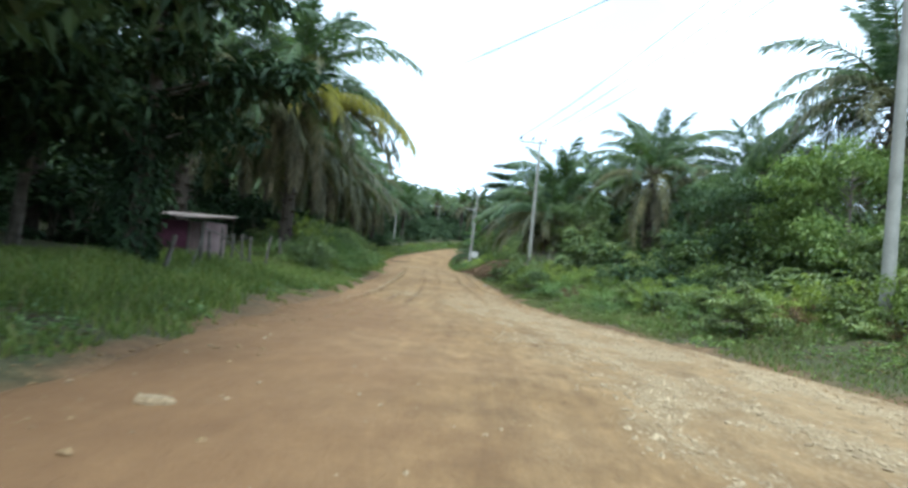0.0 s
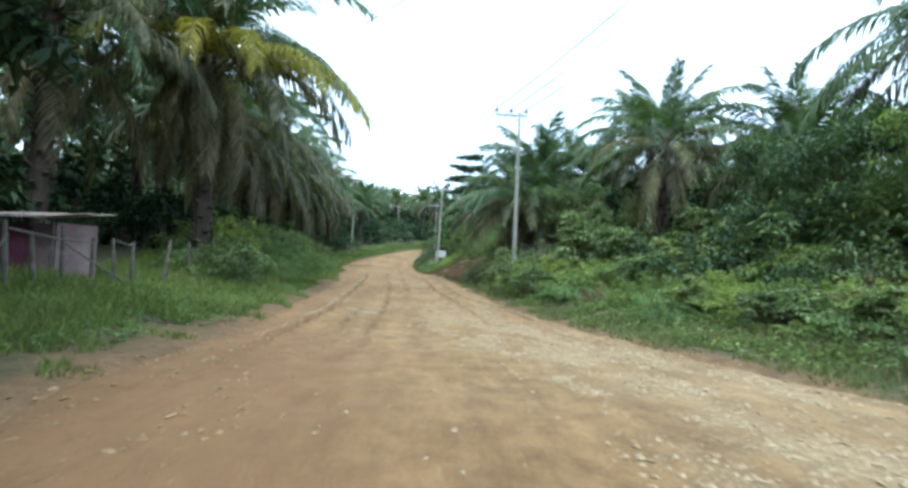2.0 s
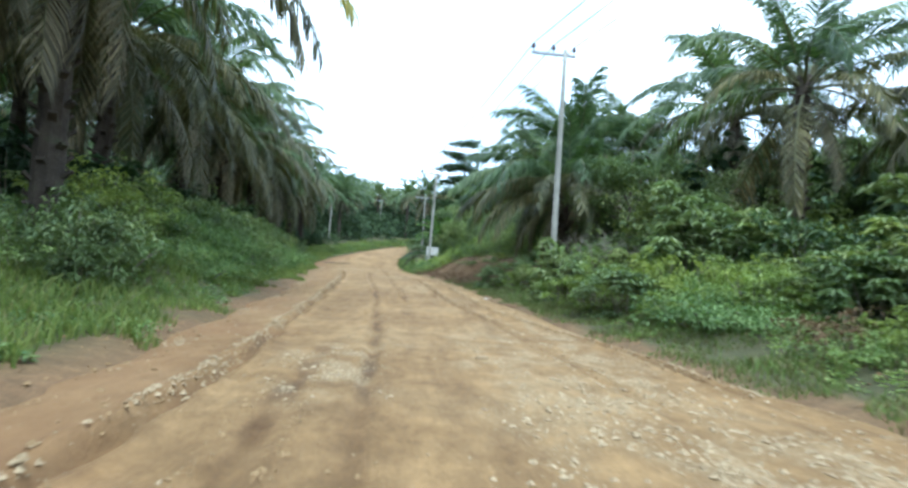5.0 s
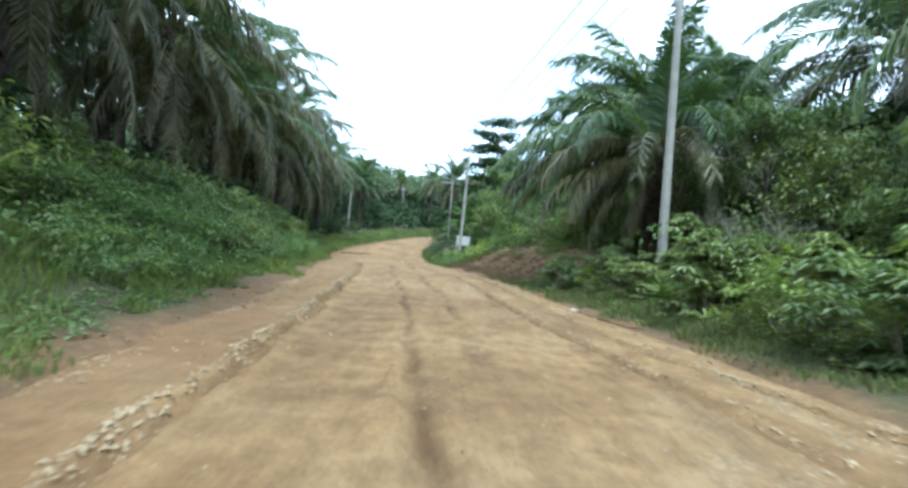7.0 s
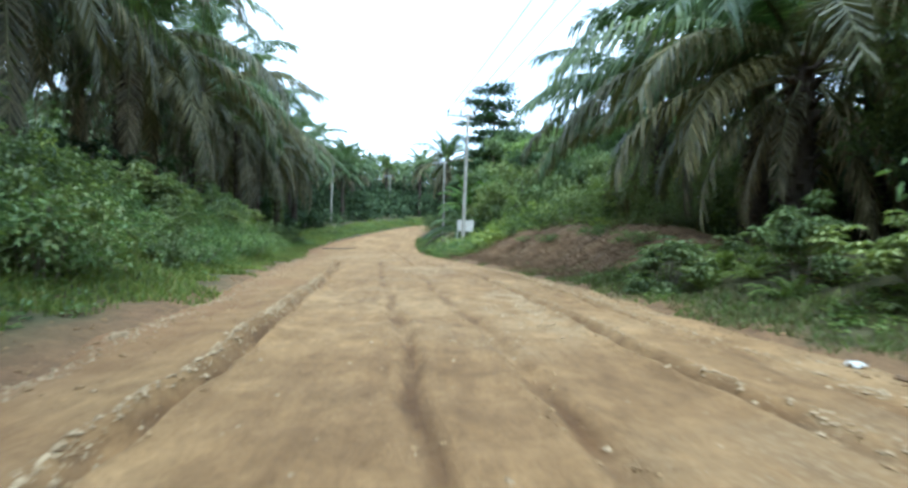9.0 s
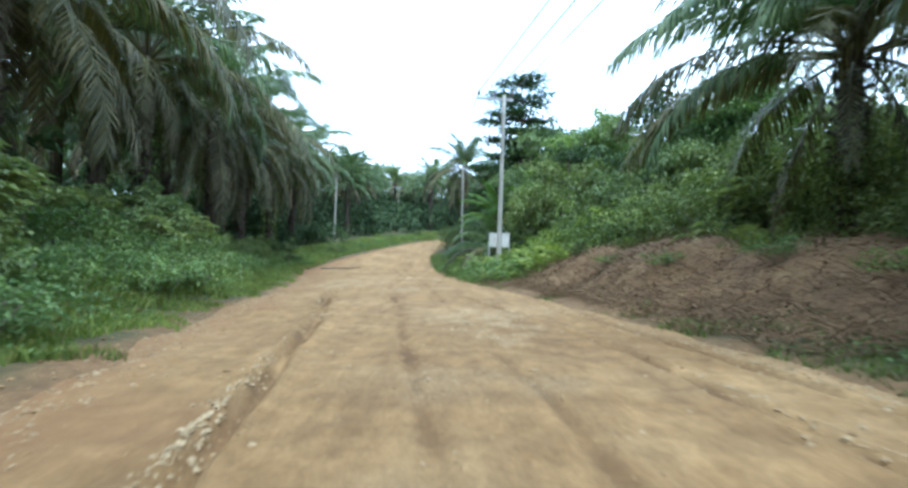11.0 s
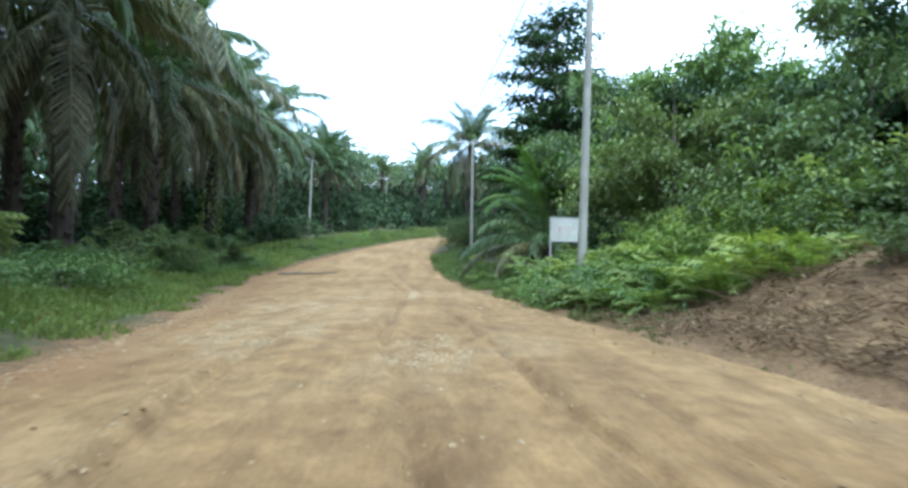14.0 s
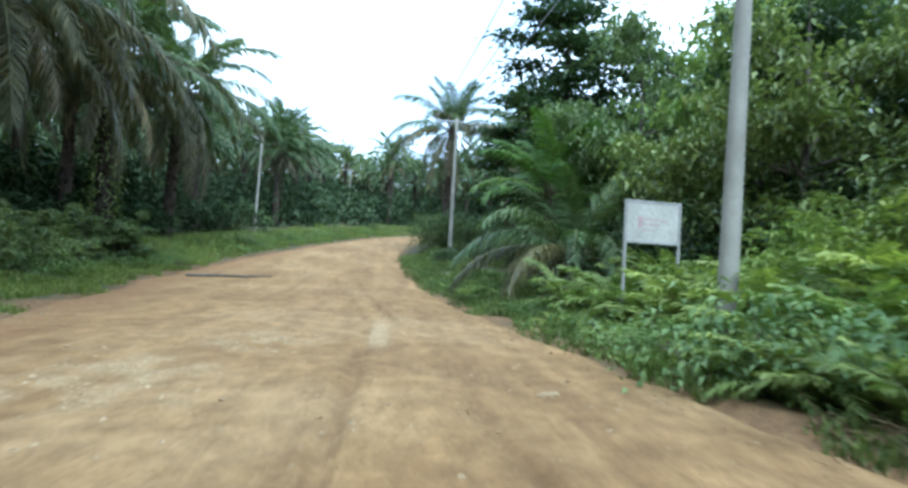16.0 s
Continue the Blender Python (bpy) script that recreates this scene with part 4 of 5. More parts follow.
def far_woods():
    """Dense woodland that closes the view behind the plantation."""
    r = random.Random(17)
    b = Build()
    for _ in range(42000):
        q = r.random()
        if q < 0.34:
            x, y = -52 + r.gauss(0, 3.0), r.uniform(-30, 190)
        elif q < 0.62:
            x, y = 48 + r.gauss(0, 3.0), r.uniform(-30, 190)
        else:
            x, y = r.uniform(-60, 60), 184 + r.gauss(0, 3.0)
        top = 9.5 + 3.0 * nz(x, y, 0.15, 51.0) + 2.0 * nz(x, y, 0.5, 52.0)
        z = ground_z(x, y) + top * r.random() ** 0.8
        d = Vector((r.gauss(0, 0.7), r.gauss(0, 0.7), r.uniform(-0.6, 0.3))).normalized()
        b.leaf(Vector((x, y, z)), d, Vector((r.gauss(0, 1.0), r.gauss(0, 1.2), 0.5)).normalized(), r.uniform(0.9, 1.8), r.uniform(0.6, 1.0), 0, 0.3)
    tagged(put("far_woods", b.data("far_woods", [M_LEAF_DARK])), "dense dark woodland behind the palm plantation", "woods", kind="stuff")


far_woods()


def tree_meshes(seed, height, spread, leaves, leaf, mat, tiers=0, first=0.35, girth=0.021):
    """Trunk with limbs, and a crown of leaves gathered in clumps at the twig ends."""
    r = random.Random(seed)
    t, lf = Build(), Build()
    bend = r.uniform(-0.4, 0.4)
    axis = [Vector((bend * math.sin(2.2 * f), 0.3 * bend * f, -0.3 + (height + 0.3) * f)) for f in np.linspace(0, 1, 9)]
    t.tube(axis, [girth * height * (1 - 0.88 * k / 8) for k in range(9)], 8)
    clumps = []
    limbs = 5 * tiers if tiers else 20
    for k in range(limbs):
        if tiers:
            f = first + (0.98 - first) * ((k // 5) / (tiers - 1))
            reach = spread * (1.05 - 0.75 * (f - first) / (1 - first))
            reach *= r.uniform(0.6, 1.1)
            rise = 0.06
        else:
            f = r.uniform(first, 0.95)
            reach = spread * r.uniform(0.55, 1.0) * (1.15 - 0.6 * abs(f - 0.6))
            rise = r.uniform(0.15, 0.6)
        q = f * 8
        i = min(int(q), 7)
        p0 = axis[i].lerp(axis[i + 1], q - i)
        a = k * 2.39996 + r.uniform(-0.4, 0.4)
        out = Vector((math.cos(a), math.sin(a), rise))
        p1 = p0 + out * reach * 0.5 + Vector((0, 0, 0.05 * reach))
        p2 = p0 + out * reach + Vector((0, 0, -0.08 * reach if not tiers else 0.02 * reach))
        rad = 0.008 * height * (1 - 0.6 * f)
        t.tube([p0, p1, p2], [rad, rad * 0.6, rad * 0.2], 5, 0, False)
        for s in (0.5, 0.75, 1.0):
            c = p0.lerp(p1, s * 2) if s < 0.5 else p1.lerp(p2, s * 2 - 1)
            for _ in range(4):
                clumps.append((c + Vector((r.gauss(0, 0.10), r.gauss(0, 0.10), r.gauss(0, 0.07 if not tiers else 0.018))) * spread, reach))
    weight = [q[1] ** 1.3 for q in clumps]
    for k in range(leaves):
        c, reach = r.choices(clumps, weight)[0]
        s = (0.14 if not tiers else 0.24) + 0.035 * spread
        p = c + Vector((r.gauss(0, s), r.gauss(0, s), r.gauss(0, s * (0.22 if tiers else 0.6))))
        d = Vector((r.gauss(0, 0.7), r.gauss(0, 0.7), r.uniform(-0.2, 0.3) if tiers else r.uniform(-0.8, 0.2))).normalized()
        lf.leaf(p, d, Vector((r.gauss(0, 0.35), r.gauss(0, 0.35), 1)).normalized(), leaf * r.uniform(0.7, 1.25), leaf * 0.42 * r.uniform(0.8, 1.2), 0, 0.3)
    return t.data("trunk", [M_BARK]), lf.data("crown", [mat])


def tree(meshes, x, y, turn, scale=1.0, label="", group=""):
    thing = tagged(new("broadleaf_tree"), label, "tree", group)
    thing.matrix_basis = pose(x, y, ground_z(x, y) - 0.1, 0, 0, turn) @ Matrix.Scale(scale, 4)
    put("trunk", meshes[0], thing)
    put("crown", meshes[1], thing)
    return thing


def climber(thing, high):
    """A coat of climbing leaves round a trunk, darkened in colour for shade."""
    r = random.Random(71)
    b = Build()
    for _ in range(2600):
        a, z = r.uniform(0, 6.28), high * r.random()
        o = (0.40 - 0.03 * z) + abs(r.gauss(0, 0.10))
        out = Vector((math.cos(a), math.sin(a), 0))
        d = (out * 0.5 + Vector((r.gauss(0, 0.4), r.gauss(0, 0.4), r.uniform(-1.0, 0.0)))).normalized()
        b.leaf(out * o + Vector((0, 0, z)), d, Vector((0, 0, 1)), r.uniform(0.14, 0.28), r.uniform(0.08, 0.14), 0, 0.2)
    put("climber", b.data("climber", [M_LEAF_SHADED]), thing, None, "climber clothing the trunk, its leaves darkened for shade")["kind"] = "stuff"


# These crowns take the leaf colour darkened for shade.
T_SHADE = tree_meshes(61, 9.0, 5.0, 12000, 0.36, M_LEAF_SHADED, first=0.28)
T_SHADE_SMALL = tree_meshes(66, 9.0, 3.2, 8000, 0.34, M_LEAF_SHADED, first=0.42)
T_SHADE_FAT = tree_meshes(69, 8.6, 3.0, 9000, 0.36, M_LEAF_SHADED, first=0.34, girth=0.036)
T_TIER = tree_meshes(62, 16.4, 5.6, 15000, 0.42, M_LEAF_DARK, tiers=8, first=0.26)
T_MID = [tree_meshes(s, 7.0, 3.5, 12500, q, m, first=0.20) for s, q, m in ((63, 0.22, M_LEAF), (64, 0.25, M_LEAF_PALE), (67, 0.23, M_LEAF_DARK), (68, 0.24, M_LEAF_GREY))]
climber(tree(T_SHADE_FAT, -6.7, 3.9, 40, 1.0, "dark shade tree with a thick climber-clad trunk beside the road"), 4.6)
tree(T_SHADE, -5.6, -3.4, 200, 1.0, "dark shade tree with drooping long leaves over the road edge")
# unseen tree behind the camera, added to shade the trunk and left road edge
tree(T_SHADE, -6.4, -11.0, 20, 1.1, "dark shade tree with drooping long leaves, out of view beside the road")
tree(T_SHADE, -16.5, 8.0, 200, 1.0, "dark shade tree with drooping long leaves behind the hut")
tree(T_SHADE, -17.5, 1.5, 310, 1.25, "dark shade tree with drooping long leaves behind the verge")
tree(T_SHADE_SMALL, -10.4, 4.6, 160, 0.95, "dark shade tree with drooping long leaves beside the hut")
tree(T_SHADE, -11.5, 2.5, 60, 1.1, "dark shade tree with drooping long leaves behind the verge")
tree(T_SHADE, -8.5, -6.5, 250, 1.05, "dark shade tree with drooping long leaves, out of view beside the road")
tree(T_TIER, 3.9, 78.5, 15, 1.0, "tall dark tree with branches in flat tiers")
for k, (x, y, s, a) in enumerate(((4.8, 62.5, 1.05, 20), (7.6, 57.0, 0.95, 120), (9.4, 59.5, 1.2, 210), (6.4, 66.5, 1.2, 300), (10.5, 51.0, 0.95, 60), (5.0, 71.5, 1.25, 150), (9.0, 74.0, 1.5, 10), (12.8, 56.0, 1.25, 80), (13.0, 65.0, 1.35, 250), (14.5, 48.0, 1.05, 330), (7.4, 64.2, 1.0, 45), (10.4, 62.4, 1.1, 140))):
    tree(T_MID[k % 4], x, y, a, s, "spreading green broadleaf tree behind the roadside scrub", "roadside trees")
for k, (x, y, s, a) in enumerate(((13.2, 4.5, 0.58, 20), (14.0, 16.5, 0.86, 220), (11.6, 12.5, 0.66, 120), (13.4, 9.0, 0.74, 60), (17.8, 27.0, 1.0, 200), (20.5, 33.0, 1.2, 90), (16.8, 36.5, 1.1, 310), (21.5, 22.5, 1.15, 15), (8.7, 30.4, 0.86, 330), (10.6, 29.5, 0.66, 70))):
    tree(T_MID[k % 4], x, y, a, s, "low green broadleaf tree wound with creepers", "scrub trees")

# ---- poles, wires, sign ----


def pole(x, y, lean, turn, height=9.6, arm=1.9, offset=-0.45):
    """A round concrete pole with a steel crossarm and three pin insulators."""
    z0 = ground_z(x, y)
    thing = tagged(new("utility_pole"), "grey concrete power pole with a steel crossarm", "utility pole", "power poles")
    thing.matrix_basis = pose(x, y, z0, 0, lean, turn)
    b = Build()
    n = 8
    b.tube([(0, 0, -0.6 + (height + 0.6) * k / n) for k in range(n + 1)], [0.142 - 0.058 * k / n for k in range(n + 1)], 14)
    put("shaft", b.data("shaft", [M_CONCRETE], True), thing)
    b = Build()
    b.box((offset, 0.14, height - 0.18), (arm, 0.11, 0.12), 0, None, 0.01)
    crossarm = put("crossarm", b.data("crossarm", [M_STEEL]), thing)
    b = Build()
    b.box((offset * 0.6 - 0.2, 0.11, height - 0.42), (0.035, 0.03, 0.6), 0, Matrix.Rotation(radians(48), 4, "Y"))
    put("brace", b.data("brace", [M_STEEL]), thing)
    tops = []
    for px in (offset - arm / 2 + 0.08, offset - 0.02, offset + arm / 2 - 0.08):
        b = Build()
        zt = height - 0.13
        b.tube([(px, 0.14, zt), (px, 0.14, zt + 0.14), (px, 0.14, zt + 0.15), (px, 0.14, zt + 0.22), (px, 0.14, zt + 0.225), (px, 0.14, zt + 0.30), (px, 0.14, zt + 0.31), (px, 0.14, zt + 0.36)], [0.02, 0.02, 0.10, 0.09, 0.075, 0.075, 0.06, 0.045], 8)
        put("insulator", b.data("insulator", [M_INSUL]), crossarm, None, "brown glazed insulator")
        tops.append(thing.matrix_basis @ Vector((px, 0.14, zt + 0.34)))
    return tops


P = [pole(10.6, 3.3, 0, 6), pole(5.0, 28.9, 0, 4), pole(0.12, 58.2, 1.3, 3), pole(-0.8, 85.9, 0, -4, 9.0), pole(-17.6, 104.5, 2, 75, 8.6), pole(-12.0, 142.0, 0, 0, 8.6), pole(13.5, -26.0, 0, 8)]


def cable(a, b_, sag, name="power_line", radius=0.022, label="thin slack overhead power line"):
    b = Build()
    n = 14
    b.tube([Vector(a).lerp(Vector(b_), k / n) - Vector((0, 0, sag * 4 * (k / n) * (1 - k / n))) for k in range(n + 1)], [radius] * (n + 1), 5)
    return tagged(put(name, b.data(name, [M_WIRE])), label, "cable", "overhead lines")


for i, j in ((6, 0), (0, 1), (1, 2), (2, 3)):
    for k in range(3):
        cable(P[i][k], P[j][k], 0.35)
cable(P[0][0], (-14.0, 30.0, 9.5), 0.5, "service_line", 0.020, "thin service wire crossing above the road")


def sign_board(x, y, turn):
    z0 = ground_z(x, y)
    thing = tagged(new("sign_board"), "weathered white sign board on two thin posts", "sign")
    thing.matrix_basis = pose(x, y, z0, 0, 0, turn)
    top = 2.75 - z0
    for px in (-0.58, 0.58):
        b = Build()
        b.box((px, 0, (top - 0.5) / 2), (0.05, 0.05, top + 0.5), 0, None, 0.006)
        put("post", b.data("post", [M_SIGN_FRAME]), thing)
    b = Build()
    b.box((0, -0.005, top - 0.42), (1.10, 0.018, 0.74), 0, None, 0.003)
    put("panel", b.data("panel", [M_SIGN]), thing)
    for zz in (top - 0.025, top - 0.81):
        b = Build()
        b.box((0, 0, zz), (1.106, 0.046, 0.05), 0, None, 0.006)
        put("rail", b.data("rail", [M_SIGN_FRAME]), thing)
    for cx, cz, w, h in ((-0.28, -0.42, 0.10, 0.22), (-0.06, -0.36, 0.30, 0.035), (-0.04, -0.46, 0.34, 0.035), (0.26, -0.38, 0.20, 0.03), (-0.10, -0.57, 0.26, 0.03)):
        b = Build()
        b.box((cx, -0.018, top + cz), (w, 0.004, h))
        put("print_bar", b.data("print_bar", [M_SIGN_INK]), thing, None, "faded reddish print")
    return thing


sign_board(0.46, 61.1, 6)

# ---- hut and fence ----


def hut():
    cx, cy = -9.5, 13.5
    z0 = ground_z(cx, cy)
    thing = tagged(new("hut"), "low shack with maroon and pink panels and rusty roof", "shed")
    thing.matrix_basis = pose(cx, cy, z0, 0, 0, -8)
    wall = 1.75
    for name, c, size, mat in (
        ("wall_panel", (-1.25, -1.3, wall / 2 + 0.10), (1.9, 0.06, wall - 0.3), M_TARP),
        ("wall_panel", (0.02, -1.28, wall / 2), (0.60, 0.05, wall - 0.1), M_PINK),
        ("wall_panel", (0.34, -0.55, wall / 2), (0.05, 1.4, wall), M_PINK),
        ("wall_panel", (-2.25, -0.55, wall / 2), (0.05, 1.4, wall), M_GREYBOARD),
        ("wall_panel", (-0.95, 0.18, wall / 2), (2.55, 0.05, wall), M_GREYBOARD),
    ):
        b = Build()
        b.box(c, size, 0, None, 0.008)
        put(name, b.data(name, [mat]), thing)
    for px in (-2.2, -0.29, 0.34):
        b = Build()
        b.tube([(px, -1.36, -0.3), (px + 0.02, -1.36, 1.0), (px, -1.36, wall + 0.12)], [0.05, 0.045, 0.04], 6)
        put("corner_post", b.data("corner_post", [M_POST]), thing)
    for k in range(4):
        b = Build()
        n = 13
        w = 0.84
        x0 = -2.6 + k * 0.80
        vs, fs = [], []
        for yy, zz in ((-1.75, wall + 0.10 + 0.03 * (k % 2)), (0.5, wall + 0.36)):
            for i in range(n):
                vs.append(Vector((x0 + w * i / (n - 1), yy + 0.05 * (k % 3), zz + 0.018 * (i % 2) + 0.006 * (k % 2))))
        fs = [(i, i + 1, n + i + 1, n + i) for i in range(n - 1)]
        o = [v + Vector((0, 0, -0.006)) for v in vs]
        b.add(vs, fs)
        b.add(o, [f[::-1] for f in fs])
        put("roof_sheet", b.data("roof_sheet", [M_RUST]), thing)
    b = Build()
    b.box((0.9, -1.5, wall + 0.16), (1.5, 0.5, 0.03), 0, Matrix.Rotation(radians(-5), 4, "Y"))
    put("loose_sheet", b.data("loose_sheet", [M_RUST]), thing, None, "loose roof sheet sticking out")


hut()


def fence_post(x, y, h, lean, rail=False):
    b = Build()
    r = rng.uniform(0.045, 0.065)
    b.tube([(0, 0, -0.3), (0.01, 0.01, h * 0.5), (0, 0.01, h)], [r, r * 0.95, r * 0.85], 6)
    thing = tagged(put("fence_post", b.data("fence_post", [M_POST])), "weathered grey wooden fence post in the grass", "fence post", "fence posts")
    thing.matrix_basis = pose(x, y, ground_z(x, y), lean, -lean * 0.5, rng.uniform(0, 360))
    return Vector((x, y, ground_z(x, y) + h))


tops = [fence_post(x, y, h, a) for x, y, h, a in ((-6.2, 4.6, 1.0, 9), (-6.9, 7.6, 1.35, 3), (-7.1, 8.6, 1.15, -5), (-7.2, 9.5, 1.4, 2), (-7.5, 10.9, 1.25, -3), (-7.6, 12.0, 1.3, 4), (-7.8, 13.2, 1.35, -2), (-7.9, 15.1, 1.45, 5), (-8.1, 17.3, 1.1, -4))]


def rail(a, b_, r=0.025):
    b = Build()
    m = Vector(a).lerp(Vector(b_), 0.5) + Vector((0.02, 0, -0.05))
    b.tube([a, m, b_], [r, r * 0.9, r * 0.75], 5)
    tagged(put("fence_rail", b.data("fence_rail", [M_POST])), "thin crooked wooden pole tied along the fence", "fence rail", "fence rails")


rail(tops[1] - Vector((0, 0, 0.15)), tops[4] - Vector((0, 0, 0.12)))
rail(tops[5] - Vector((0, 0, 0.06)), tops[6] - Vector((0, 0, 0.08)))
rail(tops[3] - Vector((0, 0, 0.35)), Vector((-6.6, 11.4, ground_z(-6.6, 11.4) + 0.05)))
rail(tops[1] - Vector((0, 0, 0.25)), Vector((-6.3, 6.0, ground_z(-6.3, 6.0) + 0.05)))

# ---- heap of cleared earth and dead brush ----


def heap_z(x, y):
    h = 0.0
    for cx, cy, rx, ry, hh in ((3.2, 50.5, 2.3, 3.2, 1.0), (4.6, 46.0, 2.6, 4.0, 1.25), (5.8, 41.5, 2.6, 3.6, 1.1)):
        q = ((x - cx) / rx) ** 2 + ((y - cy) / ry) ** 2
        h = max(h, hh * math.exp(-q * 0.9) * 1.15)
    h += (0.18 * nz(x, y, 0.8, 31.0) + 0.05 * nz(x, y, 2.0, 32.0)) * min(1.0, 2.5 * h)
    return h


def heap():
    xs, ys = np.arange(-1.2, 10.0, 0.22), np.arange(35.0, 56.0, 0.25)
    vs = [(x, y, ground_z(x, y) - 0.10 + heap_z(x, y)) for y in ys for x in xs]
    nx = len(xs)
    fs = []
    for j in range(len(ys) - 1):
        for i in range(nx - 1):
            if max(heap_z(xs[i + a], ys[j + c]) for a in (0, 1) for c in (0, 1)) > 0.06:
                fs.append((j * nx + i, j * nx + i + 1, (j + 1) * nx + i + 1, (j + 1) * nx + i))
    me = mesh_data("earth_mound", vs, fs, [M_MOUND], None, True)
    tagged(put("earth_mound", me), "long mound of brown cleared earth beside the road", "earth mound")
    r = random.Random(77)
    b = Build()
    for _ in range(11000):
        y = r.uniform(36.5, 55.5)
        x = edge(RIGHT, y) + 0.2 + abs(r.gauss(0, 2.0))
        if x > 9.5 or (heap_z(x, y) < 0.12 and r.random() < 0.3):
            continue
        z = ground_z(x, y) + max(0.0, heap_z(x, y) - 0.10) + 0.02
        a = r.uniform(0, 6.28)
        if r.random() < 0.30:
            ln = r.uniform(0.2, 0.8)
            d = Vector((math.cos(a), math.sin(a), r.uniform(-0.2, 0.55))).normalized()
            b.tube([Vector((x, y, z)), Vector((x, y, z)) + d * ln * 0.5 + Vector((0, 0, 0.04)), Vector((x, y, z)) + d * ln], [0.008, 0.006, 0.003], 3, 1, False)
        else:
            d = Vector((math.cos(a), math.sin(a), r.uniform(-0.2, 0.9))).normalized()
            b.leaf(Vector((x, y, z + r.uniform(0, 0.10))), d, Vector((0, 0, 1)), r.uniform(0.05, 0.15), r.uniform(0.02, 0.06), 0, 0.1)
    tagged(put("dead_brush", b.data("dead_brush", [M_DEAD, M_TWIG])), "dry brown twigs and dead leaves strewn over the heap", "brush", kind="stuff")


heap()
for x, y, s, kind in ((3.0, 44.0, 0.5, "creeper"), (4.2, 41.0, 0.6, "creeper"), (5.0, 43.8, 0.5, "narrow"), (2.6, 47.5, 0.4, "creeper"), (6.2, 40.0, 0.7, "broad"), (5.4, 46.0, 0.5, "creeper"), (3.9, 49.3, 0.45, "narrow"), (2.2, 50.2, 0.5, "broad"), (4.6, 38.2, 0.6, "creeper"), (6.8, 44.6, 0.7, "broad")):
    shrub(kind, x, y, s, 0.9, 0.12 - max(0.0, heap_z(x, y)))

# ---- stones, litter, branch ----


def stones(name, count, place, size, mat, seed, label):
    r = random.Random(seed)
    b = Build()
    for _ in range(count):
        got = place(r)
        if got is None:
            continue
        x, y, k = got
        s = size[0] * (size[1] / size[0]) ** (r.random() ** 2.2) * k
        z = road_z(x, y)[0]
        d, side = outside(x, y)
        if d > -0.1:
            z = max(z, ground_z(x, y))
        turn = Matrix.Rotation(r.uniform(0, 6.28), 3, "Z") @ Matrix.Rotation(r.uniform(-0.4, 0.4), 3, "X")
        vs = []
        for q in range(5):
            a = q * 1.2566
            vs.append(turn @ Vector((math.cos(a) * s * r.uniform(0.7, 1.1), math.sin(a) * s * r.uniform(0.5, 0.8), 0)))
        vs.append(turn @ Vector((s * r.uniform(-0.2, 0.2), s * r.uniform(-0.2, 0.2), s * r.uniform(0.35, 0.6))))
        vs.append(turn @ Vector((0, 0, -s * 0.4)))
        c = Vector((x, y, z + s * 0.08))
        fs = [(q, (q + 1) % 5, 5) for q in range(5)] + [((q + 1) % 5, q, 6) for q in range(5)]
        b.add([v + c for v in vs], fs)
    return tagged(put(name, b.data(name, [mat])), label, "stones", kind="stuff")


def place_gravel(r):
    y = r.uniform(-8, 66)
    l, w = edge(LEFT, y), edge(RIGHT, y) - edge(LEFT, y)
    f = r.random()
    x = l + w * f
    p = 0.18 + 0.9 * smooth(0.5, 0.66, f + 0.2 * nz(x, y, 0.35, 21.0)) * (1 - smooth(2, 14, y))
    p = max(p, 0.35 * smooth(0.1, 0.4, nz(x, y, 0.55, 22.0)))
    return (x, y, 1.0) if r.random() < p else None


def place_ridge(r):
    y = r.uniform(3, 60)
    k = r.choice((0, 0, 0, 0, 2, 3, 3))
    keys, deep, wide = RUTS[k]
    if not keys[0][0] < y < keys[-1][0]:
        return None
    side = -1 if k == 0 else 1
    return (lerp(y, keys) + 0.07 * nz(k * 3.1, y, 0.5, 6.0) + side * 1.05 * wide + r.gauss(0, 0.06), y, 1.0) if r.random() < (0.25 + 0.9 * smooth(-0.3, 0.4, nz(k * 4.0, y, 0.9, 33.0))) * (0.25 + 0.75 * smooth(8, 15, y)) * (1 - 0.9 * smooth(33, 38, y)) else None


def place_crumb(r):
    k = r.randrange(len(RUTS))
    keys, deep, wide = RUTS[k]
    y = r.uniform(keys[0][0], keys[-1][0])
    return (lerp(y, keys) + 0.07 * nz(k * 3.1, y, 0.5, 6.0) + r.choice((-1, 1)) * wide * 0.8 + r.gauss(0, 0.05), y, 1.0)


def place_windrow(r):
    if r.random() < 0.4:
        y = r.uniform(2, 40)
        return (edge(RIGHT, y) - 0.45 + r.gauss(0, 0.22), y, 1.0) if nz(3.0, y, 0.5, 36.0) > -0.2 else None
    y = r.uniform(14, 62)
    return (edge(LEFT, y) + 0.25 + r.gauss(0, 0.12 if y < 30 else 0.26), y, 1.0) if y > 30 or nz(5.0, y, 0.7, 37.0) > -0.1 else None


